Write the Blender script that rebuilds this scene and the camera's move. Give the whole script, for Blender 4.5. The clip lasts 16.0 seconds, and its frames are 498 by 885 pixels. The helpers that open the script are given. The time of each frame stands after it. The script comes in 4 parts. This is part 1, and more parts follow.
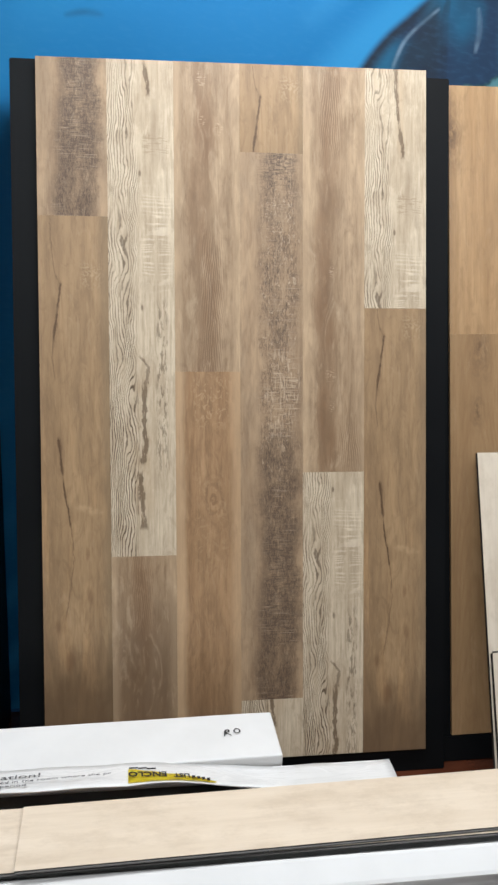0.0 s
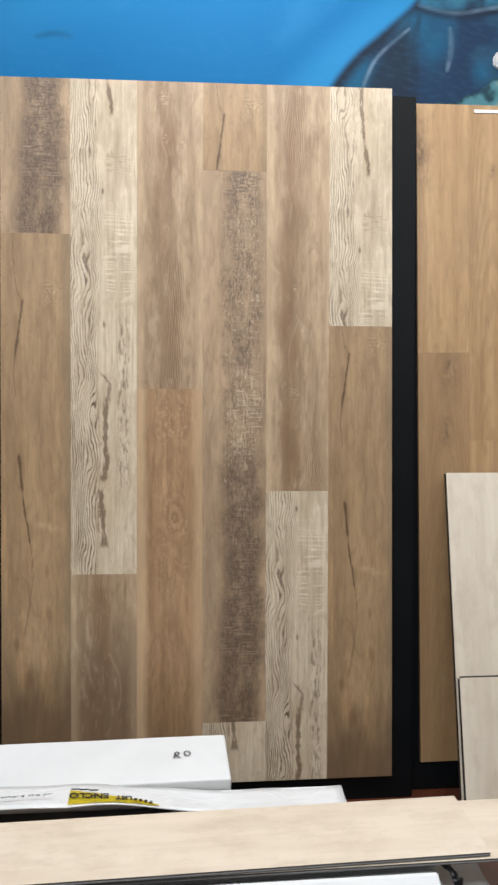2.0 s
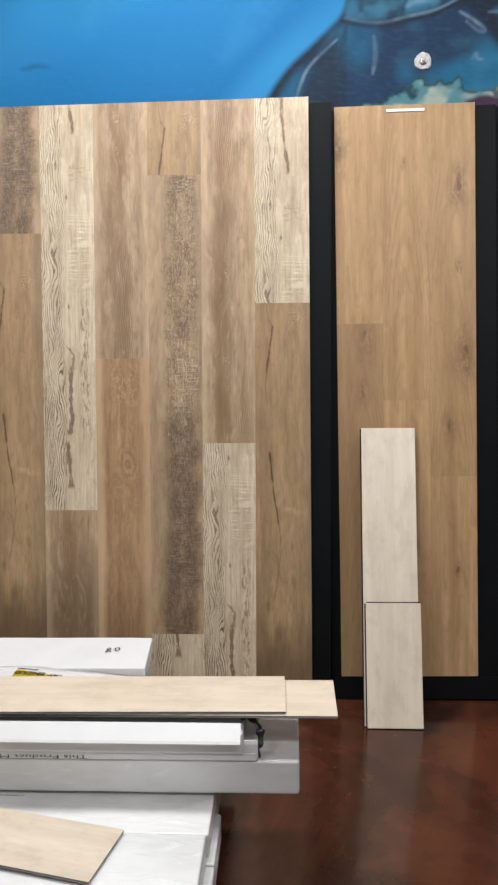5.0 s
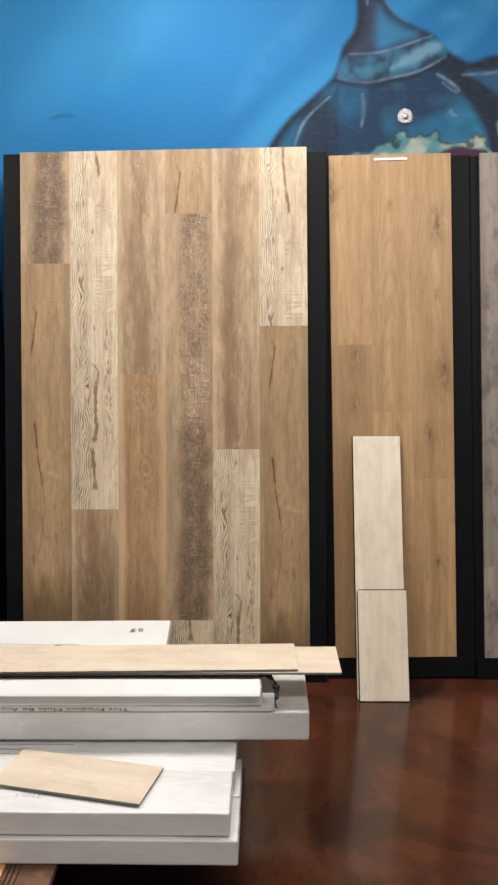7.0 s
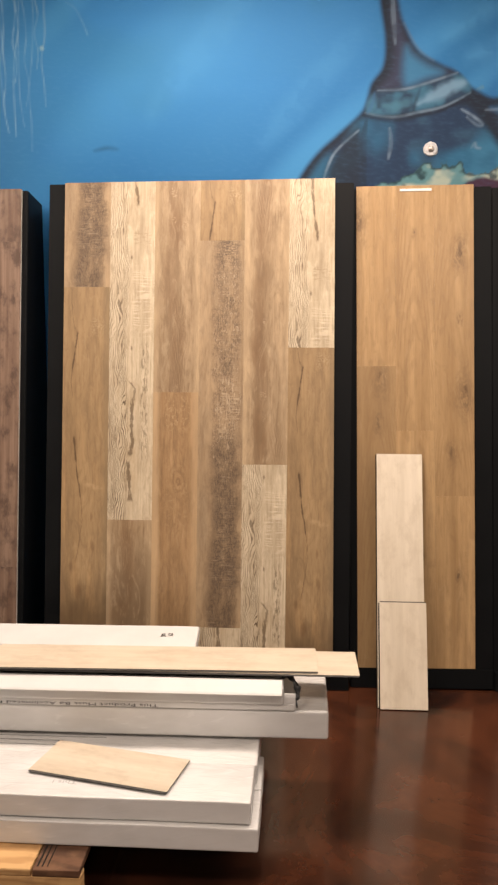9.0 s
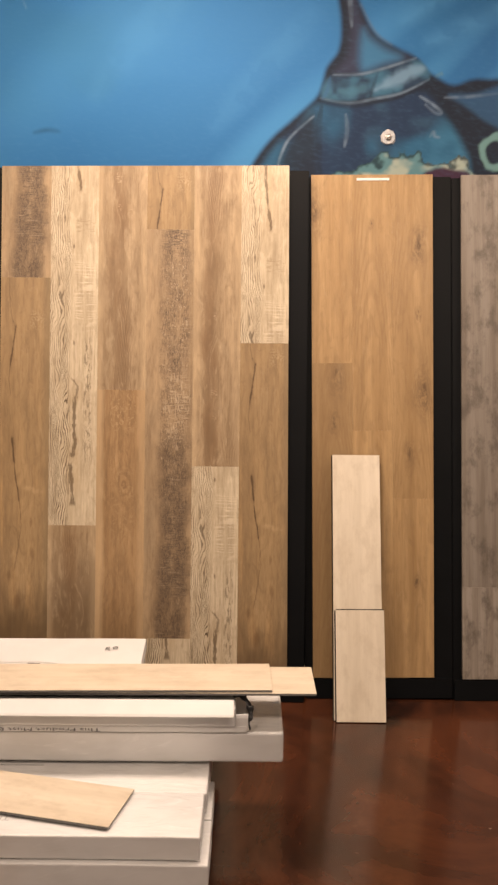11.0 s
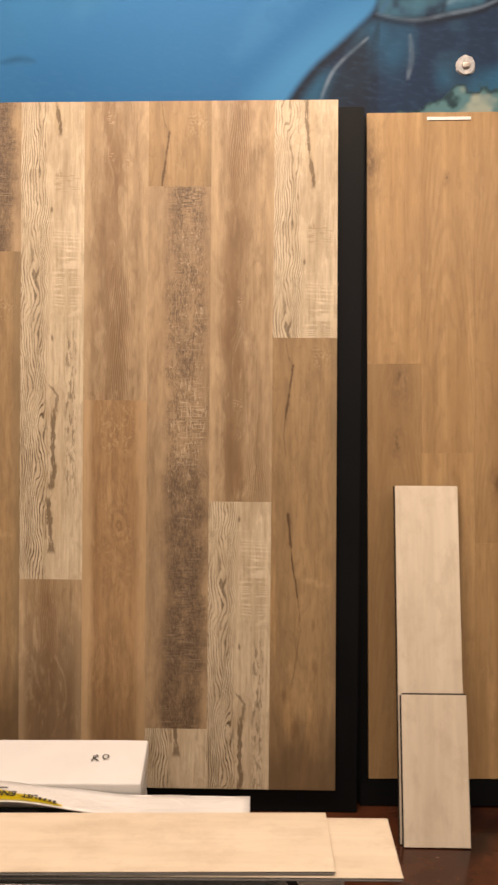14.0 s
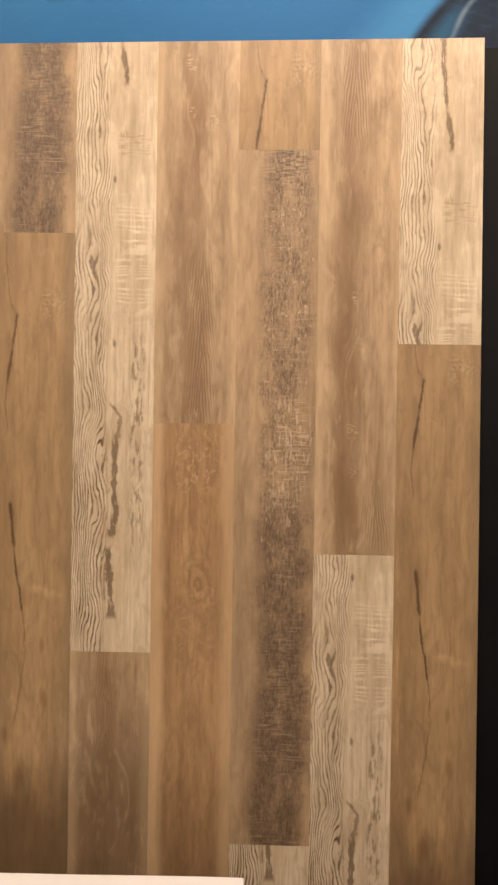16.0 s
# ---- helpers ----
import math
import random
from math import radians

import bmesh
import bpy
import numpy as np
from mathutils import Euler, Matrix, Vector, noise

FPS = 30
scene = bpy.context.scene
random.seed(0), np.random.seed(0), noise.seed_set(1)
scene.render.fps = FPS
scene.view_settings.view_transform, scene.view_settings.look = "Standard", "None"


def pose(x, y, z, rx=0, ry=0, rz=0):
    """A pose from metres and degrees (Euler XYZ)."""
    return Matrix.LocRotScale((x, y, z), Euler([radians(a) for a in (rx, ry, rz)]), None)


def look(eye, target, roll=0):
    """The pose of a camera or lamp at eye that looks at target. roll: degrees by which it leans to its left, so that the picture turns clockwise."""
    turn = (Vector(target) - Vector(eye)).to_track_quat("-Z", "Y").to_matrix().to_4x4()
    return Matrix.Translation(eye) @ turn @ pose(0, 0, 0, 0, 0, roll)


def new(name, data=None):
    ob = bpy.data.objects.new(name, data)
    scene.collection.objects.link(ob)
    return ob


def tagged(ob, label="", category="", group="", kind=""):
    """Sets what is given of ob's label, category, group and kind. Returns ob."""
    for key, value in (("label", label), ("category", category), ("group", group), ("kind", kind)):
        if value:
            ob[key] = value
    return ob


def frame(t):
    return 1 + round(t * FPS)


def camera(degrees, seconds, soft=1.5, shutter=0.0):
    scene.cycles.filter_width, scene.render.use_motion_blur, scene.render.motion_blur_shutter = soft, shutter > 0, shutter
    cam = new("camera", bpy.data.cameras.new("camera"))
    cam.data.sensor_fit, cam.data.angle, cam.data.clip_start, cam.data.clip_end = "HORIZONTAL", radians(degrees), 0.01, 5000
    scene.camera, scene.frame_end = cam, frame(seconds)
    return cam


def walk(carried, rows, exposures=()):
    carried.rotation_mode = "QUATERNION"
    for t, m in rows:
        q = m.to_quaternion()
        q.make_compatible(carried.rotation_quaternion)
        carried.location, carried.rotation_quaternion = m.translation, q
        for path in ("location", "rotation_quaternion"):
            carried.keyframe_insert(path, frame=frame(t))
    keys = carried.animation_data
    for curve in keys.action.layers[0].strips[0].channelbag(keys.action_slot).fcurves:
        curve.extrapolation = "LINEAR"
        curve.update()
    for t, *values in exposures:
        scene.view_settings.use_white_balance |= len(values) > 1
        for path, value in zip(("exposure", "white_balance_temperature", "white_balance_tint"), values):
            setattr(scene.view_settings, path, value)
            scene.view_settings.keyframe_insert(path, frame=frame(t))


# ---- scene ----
cam = camera(32.3, 16.0, 2.5, 0.3)
PATH = [
    (0, (0.237, -2.219, 1.414), (0.505, -0.272, 1.044), 0.9),
    (0.5, (0.237, -2.223, 1.407), (0.478, -0.271, 1.042), 0.7),
    (1, (0.227, -2.227, 1.414), (0.459, -0.274, 1.055), 0.4),
    (1.5, (0.262, -2.233, 1.415), (0.487, -0.276, 1.073), -0.1),
    (2, (0.416, -2.222, 1.398), (0.624, -0.258, 1.081), 1.0),
    (2.5, (0.567, -2.238, 1.388), (0.66, -0.267, 1.063), -0.7),
    (3, (0.657, -2.34, 1.396), (0.663, -0.369, 1.059), -2.1),
    (3.5, (0.767, -2.457, 1.414), (0.812, -0.494, 1.036), -2.1),
    (4, (0.915, -2.557, 1.414), (0.935, -0.594, 1.034), -1.9),
    (4.5, (1.025, -2.633, 1.417), (0.917, -0.673, 1.038), -0.7),
    (7, (0.911, -3.083, 1.421), (0.873, -1.109, 1.105), -0.3),
    (7.5, (0.943, -3.204, 1.419), (0.871, -1.232, 1.092), -0.5),
    (8, (0.939, -3.244, 1.409), (0.822, -1.273, 1.093), -0.6),
    (8.5, (0.941, -3.258, 1.421), (0.813, -1.283, 1.128), -0.0),
    (9, (0.933, -3.238, 1.427), (0.819, -1.26, 1.158), 0.2),
    (9.5, (0.931, -3.238, 1.42), (0.845, -1.258, 1.149), 0.3),
    (10, (0.932, -3.244, 1.422), (0.889, -1.264, 1.144), 0.7),
    (12.5, (0.928, -2.57, 1.431), (0.943, -0.59, 1.15), 0.4),
    (13, (0.966, -2.469, 1.437), (0.941, -0.492, 1.134), 1.3),
    (13.5, (0.945, -2.391, 1.403), (0.918, -0.415, 1.094), 1.4),
    (14, (0.862, -2.264, 1.421), (0.832, -0.288, 1.115), 0.4),
    (14.5, (0.736, -2.139, 1.419), (0.698, -0.158, 1.147), -1.0),
    (15, (0.652, -2.01, 1.387), (0.584, -0.031, 1.109), -0.1),
    (15.5, (0.627, -1.836, 1.405), (0.502, 0.137, 1.104), 0.2),
    (16, (0.63, -1.727, 1.408), (0.564, 0.249, 1.109), 0.6),
]
EXPOSURES = [(0.0, 0.0, 5850, 8), (4.7, 0.0, 6000, 10), (7.0, 0.07, 6500, 12), (8.5, 0.15, 7050, 16), (9.0, 0.14, 7800, 20), (10.0, 0.08, 8450, 24), (12.5, -0.07, 8700, 24), (16.0, -0.15, 8450, 23)]
walk(cam, [(t, look(eye, target, roll)) for t, eye, target, roll in PATH], EXPOSURES)

# ---- world and lamps ----
world = bpy.data.worlds.new("world")
scene.world = world
world.use_nodes = True
world.node_tree.nodes["Background"].inputs[0].default_value = (0.75, 0.85, 1.0, 1)
world.node_tree.nodes["Background"].inputs[1].default_value = 0.02


def lamp(x, y, z, sx, sy, watts, colour=(1.0, 0.96, 0.9)):
    data = bpy.data.lights.new("troffer_lamp", "AREA")
    data.shape, data.size, data.size_y, data.energy, data.color = "RECTANGLE", sx, sy, watts, colour
    ob = new("troffer_lamp", data)
    ob.matrix_world = pose(x, y, z)
    return ob


CEIL = 3.05
TROFFERS = [(-1.4, -0.58, 41), (0.76, -0.58, 47), (3.0, -0.58, 39), (-0.3, -2.9, 34), (2.1, -2.9, 34), (0.9, -5.4, 40)]
for lx, ly, watts in TROFFERS:
    lamp(lx, ly, CEIL - 0.05, 1.15, 0.5, watts)


# ---- node arithmetic ----
class Val:
    """A socket or number with arithmetic that adds math nodes."""

    def __init__(self, tree, s):
        self.t, self.s = tree, s

    def op(self, kind, *others, clamp=False):
        n = self.t.nodes.new("ShaderNodeMath")
        n.operation, n.use_clamp = kind, clamp
        for i, o in enumerate((self, *others)):
            o = o.s if isinstance(o, Val) else o
            if isinstance(o, (int, float)):
                n.inputs[i].default_value = o
            else:
                self.t.links.new(o, n.inputs[i])
        return Val(self.t, n.outputs[0])

    def __add__(self, o): return self.op("ADD", o)
    def __sub__(self, o): return self.op("SUBTRACT", o)
    def __mul__(self, o): return self.op("MULTIPLY", o)
    def __truediv__(self, o): return self.op("DIVIDE", o)
    def __radd__(self, o): return self.op("ADD", o)
    def __rmul__(self, o): return self.op("MULTIPLY", o)
    def __rsub__(self, o): return (self * -1.0) + o
    def sin(self): return self.op("SINE")
    def abs(self): return self.op("ABSOLUTE")
    def clip(self): return self.op("ADD", 0.0, clamp=True)
    def lo(self, o): return self.op("MINIMUM", o)
    def hi(self, o): return self.op("MAXIMUM", o)

    def step(self, a, b):
        """0 below a, 1 above b (or falling, if b < a), smooth between."""
        n = self.t.nodes.new("ShaderNodeMapRange")
        n.interpolation_type = "SMOOTHSTEP"
        lo, hi, o0, o1 = (a, b, 0, 1) if a < b else (b, a, 1, 0)
        self.t.links.new(self.s, n.inputs[0])
        for i, v in zip((1, 2, 3, 4), (lo, hi, o0, o1)):
            n.inputs[i].default_value = v
        return Val(self.t, n.outputs[0])

    def band(self, a, b, soft):
        return self.step(a - soft, a + soft) * self.step(b + soft, b - soft)


class Mat:
    def __init__(self, name, roughness=0.5, metal=0.0, coat=0.0, specular=0.5):
        self.m = bpy.data.materials.new(name)
        self.m.use_nodes = True
        self.t = self.m.node_tree
        self.b = self.t.nodes["Principled BSDF"]
        self.b.inputs["Roughness"].default_value = roughness
        self.b.inputs["Metallic"].default_value = metal
        self.b.inputs["Coat Weight"].default_value = coat
        self.b.inputs["Specular IOR Level"].default_value = specular
        self.tc = self.t.nodes.new("ShaderNodeTexCoord")
        self.sep = self.t.nodes.new("ShaderNodeSeparateXYZ")
        self.t.links.new(self.tc.outputs["Object"], self.sep.inputs[0])
        self.x, self.y, self.z = (Val(self.t, self.sep.outputs[i]) for i in range(3))
        self.info = self.t.nodes.new("ShaderNodeObjectInfo")
        self.rand = Val(self.t, self.info.outputs["Random"])

    def vec(self, x, y, z):
        n = self.t.nodes.new("ShaderNodeCombineXYZ")
        for i, v in enumerate((x, y, z)):
            if isinstance(v, Val):
                self.t.links.new(v.s, n.inputs[i])
            else:
                n.inputs[i].default_value = v
        return n.outputs[0]

    def noise(self, x, y, z, detail=4, rough=0.55, distort=0.0):
        n = self.t.nodes.new("ShaderNodeTexNoise")
        n.inputs["Scale"].default_value = 1
        n.inputs["Detail"].default_value, n.inputs["Roughness"].default_value = detail, rough
        n.inputs["Distortion"].default_value = distort
        self.t.links.new(self.vec(x, y, z), n.inputs["Vector"])
        return Val(self.t, n.outputs["Fac"])

    def mix(self, f, a, b, kind="MIX"):
        n = self.t.nodes.new("ShaderNodeMix")
        n.data_type, n.blend_type = "RGBA", kind
        n.clamp_factor = True
        for s, v in ((n.inputs[0], f), (n.inputs[6], a), (n.inputs[7], b)):
            if isinstance(v, Val):
                self.t.links.new(v.s, s)
            elif isinstance(v, (int, float)):
                s.default_value = v
            elif isinstance(v, tuple):
                s.default_value = (*v, 1)
            else:
                self.t.links.new(v, s)
        return n.outputs[2]

    def colour(self, c):
        if isinstance(c, tuple):
            self.b.inputs["Base Color"].default_value = (*c, 1)
        else:
            self.t.links.new(c, self.b.inputs["Base Color"])
        return self

    def rough(self, v):
        self.t.links.new(v.s, self.b.inputs["Roughness"])
        return self

    def bump(self, h, strength=0.3, distance=0.002):
        n = self.t.nodes.new("ShaderNodeBump")
        n.inputs["Strength"].default_value, n.inputs["Distance"].default_value = strength, distance
        self.t.links.new(h.s, n.inputs["Height"])
        self.t.links.new(n.outputs[0], self.b.inputs["Normal"])
        self.t.links.new(n.outputs[0], self.b.inputs["Coat Normal"])
        return self


# ---- wood prints: x across a plank, z along it, 0 at a chosen end ----
def streaks(M, seed, fx=60.0, fz=2.0, detail=5):
    return M.noise(M.x * fx, seed, M.z * fz, detail, 0.6)


def pores(M, base, seed, dark, amount=0.5):
    """Fine broken pores and mid-size grain that every print shares."""
    x, z = M.x, M.z
    grain = M.noise(x * 62.0, seed, z * 7.0, 5, 0.65)
    pore = M.noise(x * 330.0, seed + 1.0, z * 24.0, 3, 0.6)
    base = M.mix(grain.step(0.46, 0.68) * amount, base, dark)
    swirl = M.noise(x * 21.0, seed + 3.0, z * 6.5, 5, 0.6, 2.2)
    base = M.mix(swirl.step(0.52, 0.64) * amount * 0.75, base, dark)
    fleck = M.noise(x * 34.0, seed + 5.0, z * 9.0, 4, 0.6, 1.2)
    base = M.mix(fleck.step(0.58, 0.70) * amount * 0.5, base, M.mix(0.6, base, (0.66, 0.50, 0.32)))
    return M.mix(pore.step(0.5, 0.72) * amount * 0.8, base, dark)


def bend(M, points):
    """Where a line that runs down a plank stands across it, from (x, z) places, top first."""
    out = Val(M.t, M.vec(points[0][0], 0, 0))
    n = M.t.nodes.new("ShaderNodeSeparateXYZ")
    M.t.links.new(out.s, n.inputs[0])
    out = Val(M.t, n.outputs[0])
    for (xa, za), (xb, zb) in zip(points, points[1:]):
        r = M.t.nodes.new("ShaderNodeMapRange")
        M.t.links.new(M.z.s, r.inputs[0])
        for i, v in zip((1, 2, 3, 4), (za, zb, 0.0, xb - xa)):
            r.inputs[i].default_value = v
        out = out + Val(M.t, r.outputs[0])
    return out


def split(M, points, half, seed, ragged=0.008, soft=0.0016):
    """A ragged, broken dark split along a bent line; it swells, thins and frays into slivers."""
    off = M.noise(M.x * 34.0, seed, M.z * 30.0, 5, 0.7) * (2 * ragged) - ragged
    swell = M.noise(3.0, seed + 1.0, M.z * 22.0, 5, 0.7) * 5.0 - 1.5
    d = (M.x - bend(M, points) + off).abs() - swell * half
    fray = M.noise(M.x * 210.0, seed + 2.0, M.z * 26.0, 4, 0.7)
    return (d.step(soft, -soft) * fray.step(0.36, 0.46) + d.step(0.006, 0.0) * fray.step(0.56, 0.62) * 0.6).clip() * M.z.band(points[-1][1], points[0][1], 0.008)


def figure(M, base, seed, dark, pale, amount):
    """Mid-size figure: short drawn-out dark flames and paler fleck between them."""
    x, z = M.x, M.z
    flame = M.noise(x * 44.0, seed, z * 5.0, 5, 0.68, 1.4)
    base = M.mix(flame.step(0.46, 0.70) * amount, base, dark)
    broad = M.noise(x * 15.0, seed + 1.0, z * 3.6, 4, 0.6, 1.2)
    base = M.mix(broad.step(0.42, 0.68) * amount * 0.9, base, dark)
    glow = M.noise(x * 26.0, seed + 2.0, z * 7.0, 4, 0.6, 1.6)
    return M.mix(glow.step(0.50, 0.76) * amount * 0.8, base, pale)


def print_cream():
    M = Mat("cream_print", 0.42)
    x, z = M.x, M.z
    base = M.mix(streaks(M, 2.0, 120.0, 3.0).step(0.40, 0.72) * 0.5, (0.665, 0.56, 0.408), (0.455, 0.355, 0.238))
    base = M.mix(M.noise(x * 14.0, 0.0, z * 2.4, 4).step(0.44, 0.66) * 0.6, base, (0.43, 0.335, 0.222))
    base = M.mix(M.noise(x * 30.0, 6.0, z * 22.0, 4).step(0.5, 0.75) * 0.4, base, (0.84, 0.735, 0.56))
    base = figure(M, base, 161.0, (0.40, 0.305, 0.20), (0.75, 0.645, 0.48), 0.36)
    base = pores(M, base, 61.0, (0.30, 0.21, 0.13), 0.36)
    # contour grain in the left half: thin, uneven, broken lines, darker towards the foot
    warp = M.noise(x * 10.0, 3.1, z * 4.2, 2, 0.5)
    fine_warp = M.noise(x * 40.0, 7.7, z * 15.0, 3)
    field = x * 150.0 + warp * 14.0 + fine_warp * 2.4
    saw_tooth = (field.op("FRACT") - 0.5).abs()
    width = M.noise(x * 24.0, 1.0, z * 9.0, 3)
    lines = (saw_tooth - width * 0.26).step(0.11, -0.06) * M.noise(x * 16.0, 5.0, z * 5.0, 4, 0.65).step(0.30, 0.52)
    left = (x + M.noise(2.0, 5.0, z * 3.0, 2) * 0.05).step(0.112, 0.088)
    heavy = M.noise(x * 9.0, 15.0, z * 1.6, 3).step(0.36, 0.62) * 0.30 + z.step(-0.42, -0.62) * 0.30 + 0.50
    base = M.mix(lines * left * heavy.clip(), base, (0.105, 0.068, 0.039))
    thin = (M.noise(x * 230.0, 17.0, z * 7.0, 3).step(0.55, 0.66)) * x.step(0.085, 0.12)
    base = M.mix(thin * 0.42, base, (0.33, 0.235, 0.14))
    # soft saw marks across the other half, and a short dark hatch above them
    sawwarp = M.noise(x * 9.0, 4.0, z * 30.0, 3) * 2.6 + M.noise(3.0, 8.0, z * 8.0, 2) * 9.0
    saw = ((z * 70.0 + sawwarp) * 6.2832).sin() * 0.5 + 0.5
    zone = x.band(0.096, 0.164, 0.018) * (z.band(-0.36, -0.10, 0.05) + z.band(-1.4, -1.15, 0.05))
    zone = zone * M.noise(x * 26.0, 3.0, z * 16.0, 3).step(0.34, 0.70)
    base = M.mix(saw.step(0.3, 0.95) * zone * 0.26, base, (0.42, 0.315, 0.20))
    base = M.mix((saw * -1.0 + 1.0).step(0.4, 0.95) * zone * 0.5, base, (0.88, 0.78, 0.61))
    hatch = M.noise(x * 26.0, 33.0, z * 190.0, 3).step(0.50, 0.60) * x.band(0.096, 0.166, 0.008) * z.band(0.002, 0.052, 0.008)
    hatch = hatch + M.noise(x * 150.0, 34.0, z * 30.0, 3).step(0.54, 0.64) * x.band(0.096, 0.115, 0.006) * z.band(0.01, 0.07, 0.01)
    base = M.mix(hatch.clip() * 0.5, base, (0.27, 0.18, 0.10))
    # splits down the middle and slivers beside them
    stain = M.noise(x * 16.0, 14.0, z * 7.0, 5, 0.65).step(0.40, 0.60)
    base = M.mix(x.band(0.118, 0.158, 0.008) * z.band(-0.02, 0.17, 0.04) * stain * 0.45, base, (0.37, 0.285, 0.19))
    base = M.mix(x.band(0.070, 0.118, 0.014) * z.band(-1.0, -0.60, 0.05) * stain * 0.45, base, (0.42, 0.30, 0.175))
    base = M.mix(x.band(0.094, 0.112, 0.008) * z.band(0.17, 0.42, 0.03) * 0.40, base, (0.44, 0.31, 0.18))
    dark = split(M, [(0.080, -0.545), (0.091, -0.553), (0.106, -0.575), (0.099, -0.62), (0.094, -0.66)], 0.0040, 41.0) * 0.8
    dark = dark + split(M, [(0.095, -0.63), (0.094, -0.69), (0.094, -0.73), (0.098, -0.79), (0.088, -0.84)], 0.0066, 43.0)
    dark = dark + split(M, [(0.080, -0.865), (0.086, -0.93), (0.091, -1.02)], 0.0066, 45.0)
    dark = dark + split(M, [(0.086, 0.44), (0.090, 0.34), (0.098, 0.26), (0.109, 0.19), (0.112, 0.16)], 0.0044, 47.0)
    sliver = M.noise(x * 130.0, 12.0, z * 22.0, 4, 0.65)
    dark = dark + x.band(0.128, 0.158, 0.006) * z.band(-0.86, -0.40, 0.03) * sliver.step(0.51, 0.57) * 0.75
    dark = dark + x.band(0.062, 0.092, 0.008) * z.band(-1.0, -0.60, 0.04) * sliver.step(0.56, 0.61) * 0.5
    for kx, kz in ((0.087, -0.05), (0.090, -0.412)):
        d = ((x - kx) * (x - kx) * 6.0 + (z - kz) * (z - kz)).op("SQRT")
        dark = dark + d.step(0.011, 0.005) * 0.8
    base = M.mix(dark.clip() * (sliver * 0.4 + 0.55), base, (0.100, 0.058, 0.028))
    return M.colour(base).bump(streaks(M, 2.5, 180.0, 6.0) - lines * left * 0.8 - dark * 0.8, 0.25, 0.001).m


def print_tan():
    M = Mat("tan_print", 0.42)
    x, z = M.x, M.z
    soft = streaks(M, 11.0, 16.0, 0.8, 3)
    fine = streaks(M, 12.0, 150.0, 4.0)
    cloud = M.noise(x * 9.0, 13.0, z * 2.6, 4, 0.55, 1.0)
    base = M.mix(soft.step(0.30, 0.68), (0.305, 0.198, 0.104), (0.42, 0.28, 0.148))
    base = M.mix(cloud.step(0.44, 0.66) * 0.42, base, (0.265, 0.175, 0.094))
    amber = M.noise(x * 20.0, 17.0, z * 2.6, 4, 0.6, 0.8)
    base = M.mix(amber.step(0.50, 0.68) * (z.step(-0.50, -0.85) * 0.55 + 0.15), base, (0.53, 0.335, 0.165))
    base = M.mix(fine.step(0.5, 0.8) * 0.28, base, (0.20, 0.122, 0.062))
    base = figure(M, base, 162.0, (0.20, 0.128, 0.066), (0.50, 0.34, 0.185), 0.38)
    base = pores(M, base, 62.0, (0.165, 0.10, 0.052), 0.30)
    # dark edges of the board, an olive cast, and a tone that darkens towards the foot
    rim = (x + M.noise(x * 12.0, 26.0, z * 4.0, 3) * 0.03 - 0.015).step(0.150, 0.182)
    base = M.mix(rim * 0.40, base, (0.22, 0.165, 0.10))
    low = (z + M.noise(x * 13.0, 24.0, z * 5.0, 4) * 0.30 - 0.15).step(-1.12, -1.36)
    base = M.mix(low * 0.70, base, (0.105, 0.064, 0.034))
    halo = (x - bend(M, [(0.050, -0.10), (0.052, -0.30), (0.045, -0.60), (0.080, -0.92)])).abs().step(0.034, 0.004)
    base = M.mix(halo * cloud.step(0.36, 0.62) * z.band(-0.95, -0.08, 0.08) * 0.40, base, (0.19, 0.115, 0.058))
    crack = split(M, [(0.031, 0.0), (0.037, -0.11), (0.043, -0.155), (0.057, -0.185)], 0.0010, 51.0, 0.005) * 0.7
    crack = crack + split(M, [(0.058, -0.18), (0.055, -0.21), (0.050, -0.25), (0.043, -0.29), (0.038, -0.33)], 0.0025, 53.0, 0.005)
    crack = crack + split(M, [(0.038, -0.32), (0.034, -0.38), (0.040, -0.44)], 0.0012, 55.0, 0.005) * 0.6
    crack = crack + split(M, [(0.046, -0.60), (0.052, -0.645), (0.058, -0.72), (0.069, -0.79), (0.076, -0.84)], 0.0022, 57.0, 0.005)
    crack = crack + split(M, [(0.076, -0.83), (0.082, -0.88), (0.085, -0.93), (0.074, -1.02), (0.060, -1.10)], 0.0012, 59.0, 0.004) * 0.6
    crack = crack + split(M, [(0.050, -0.60), (0.055, -0.66), (0.058, -0.70)], 0.0030, 60.0, 0.006) * 0.5
    base = M.mix(crack.clip() * 0.88, base, (0.090, 0.048, 0.023))
    wz = z + M.noise(x * 25.0, 20.0, z * 14.0, 3) * 0.05 - 0.025
    for kx, kz, r in ((0.128, -1.03, 0.016), (0.122, -0.92, 0.010), (0.073, -1.21, 0.022), (0.040, -1.12, 0.012)):
        d = ((x - kx) * (x - kx) * 7.0 + (wz - kz) * (wz - kz)).op("SQRT")
        base = M.mix(d.step(r * 2.2, r * 0.4) * 0.5, base, (0.145, 0.072, 0.032))
    net = M.noise(x * 70.0, 15.0, z * 70.0, 3, 0.6, 1.5).step(0.50, 0.62) * x.band(0.112, 0.168, 0.012) * z.band(-0.19, -0.125, 0.015)
    base = M.mix(net * 0.36, base, (0.54, 0.40, 0.24))
    swash = (z - bend_across(M, -0.80, -0.32) - M.noise(x * 20.0, 16.0, z * 9.0, 3) * 0.03).abs().step(0.016, 0.002) * x.band(0.09, 0.172, 0.012)
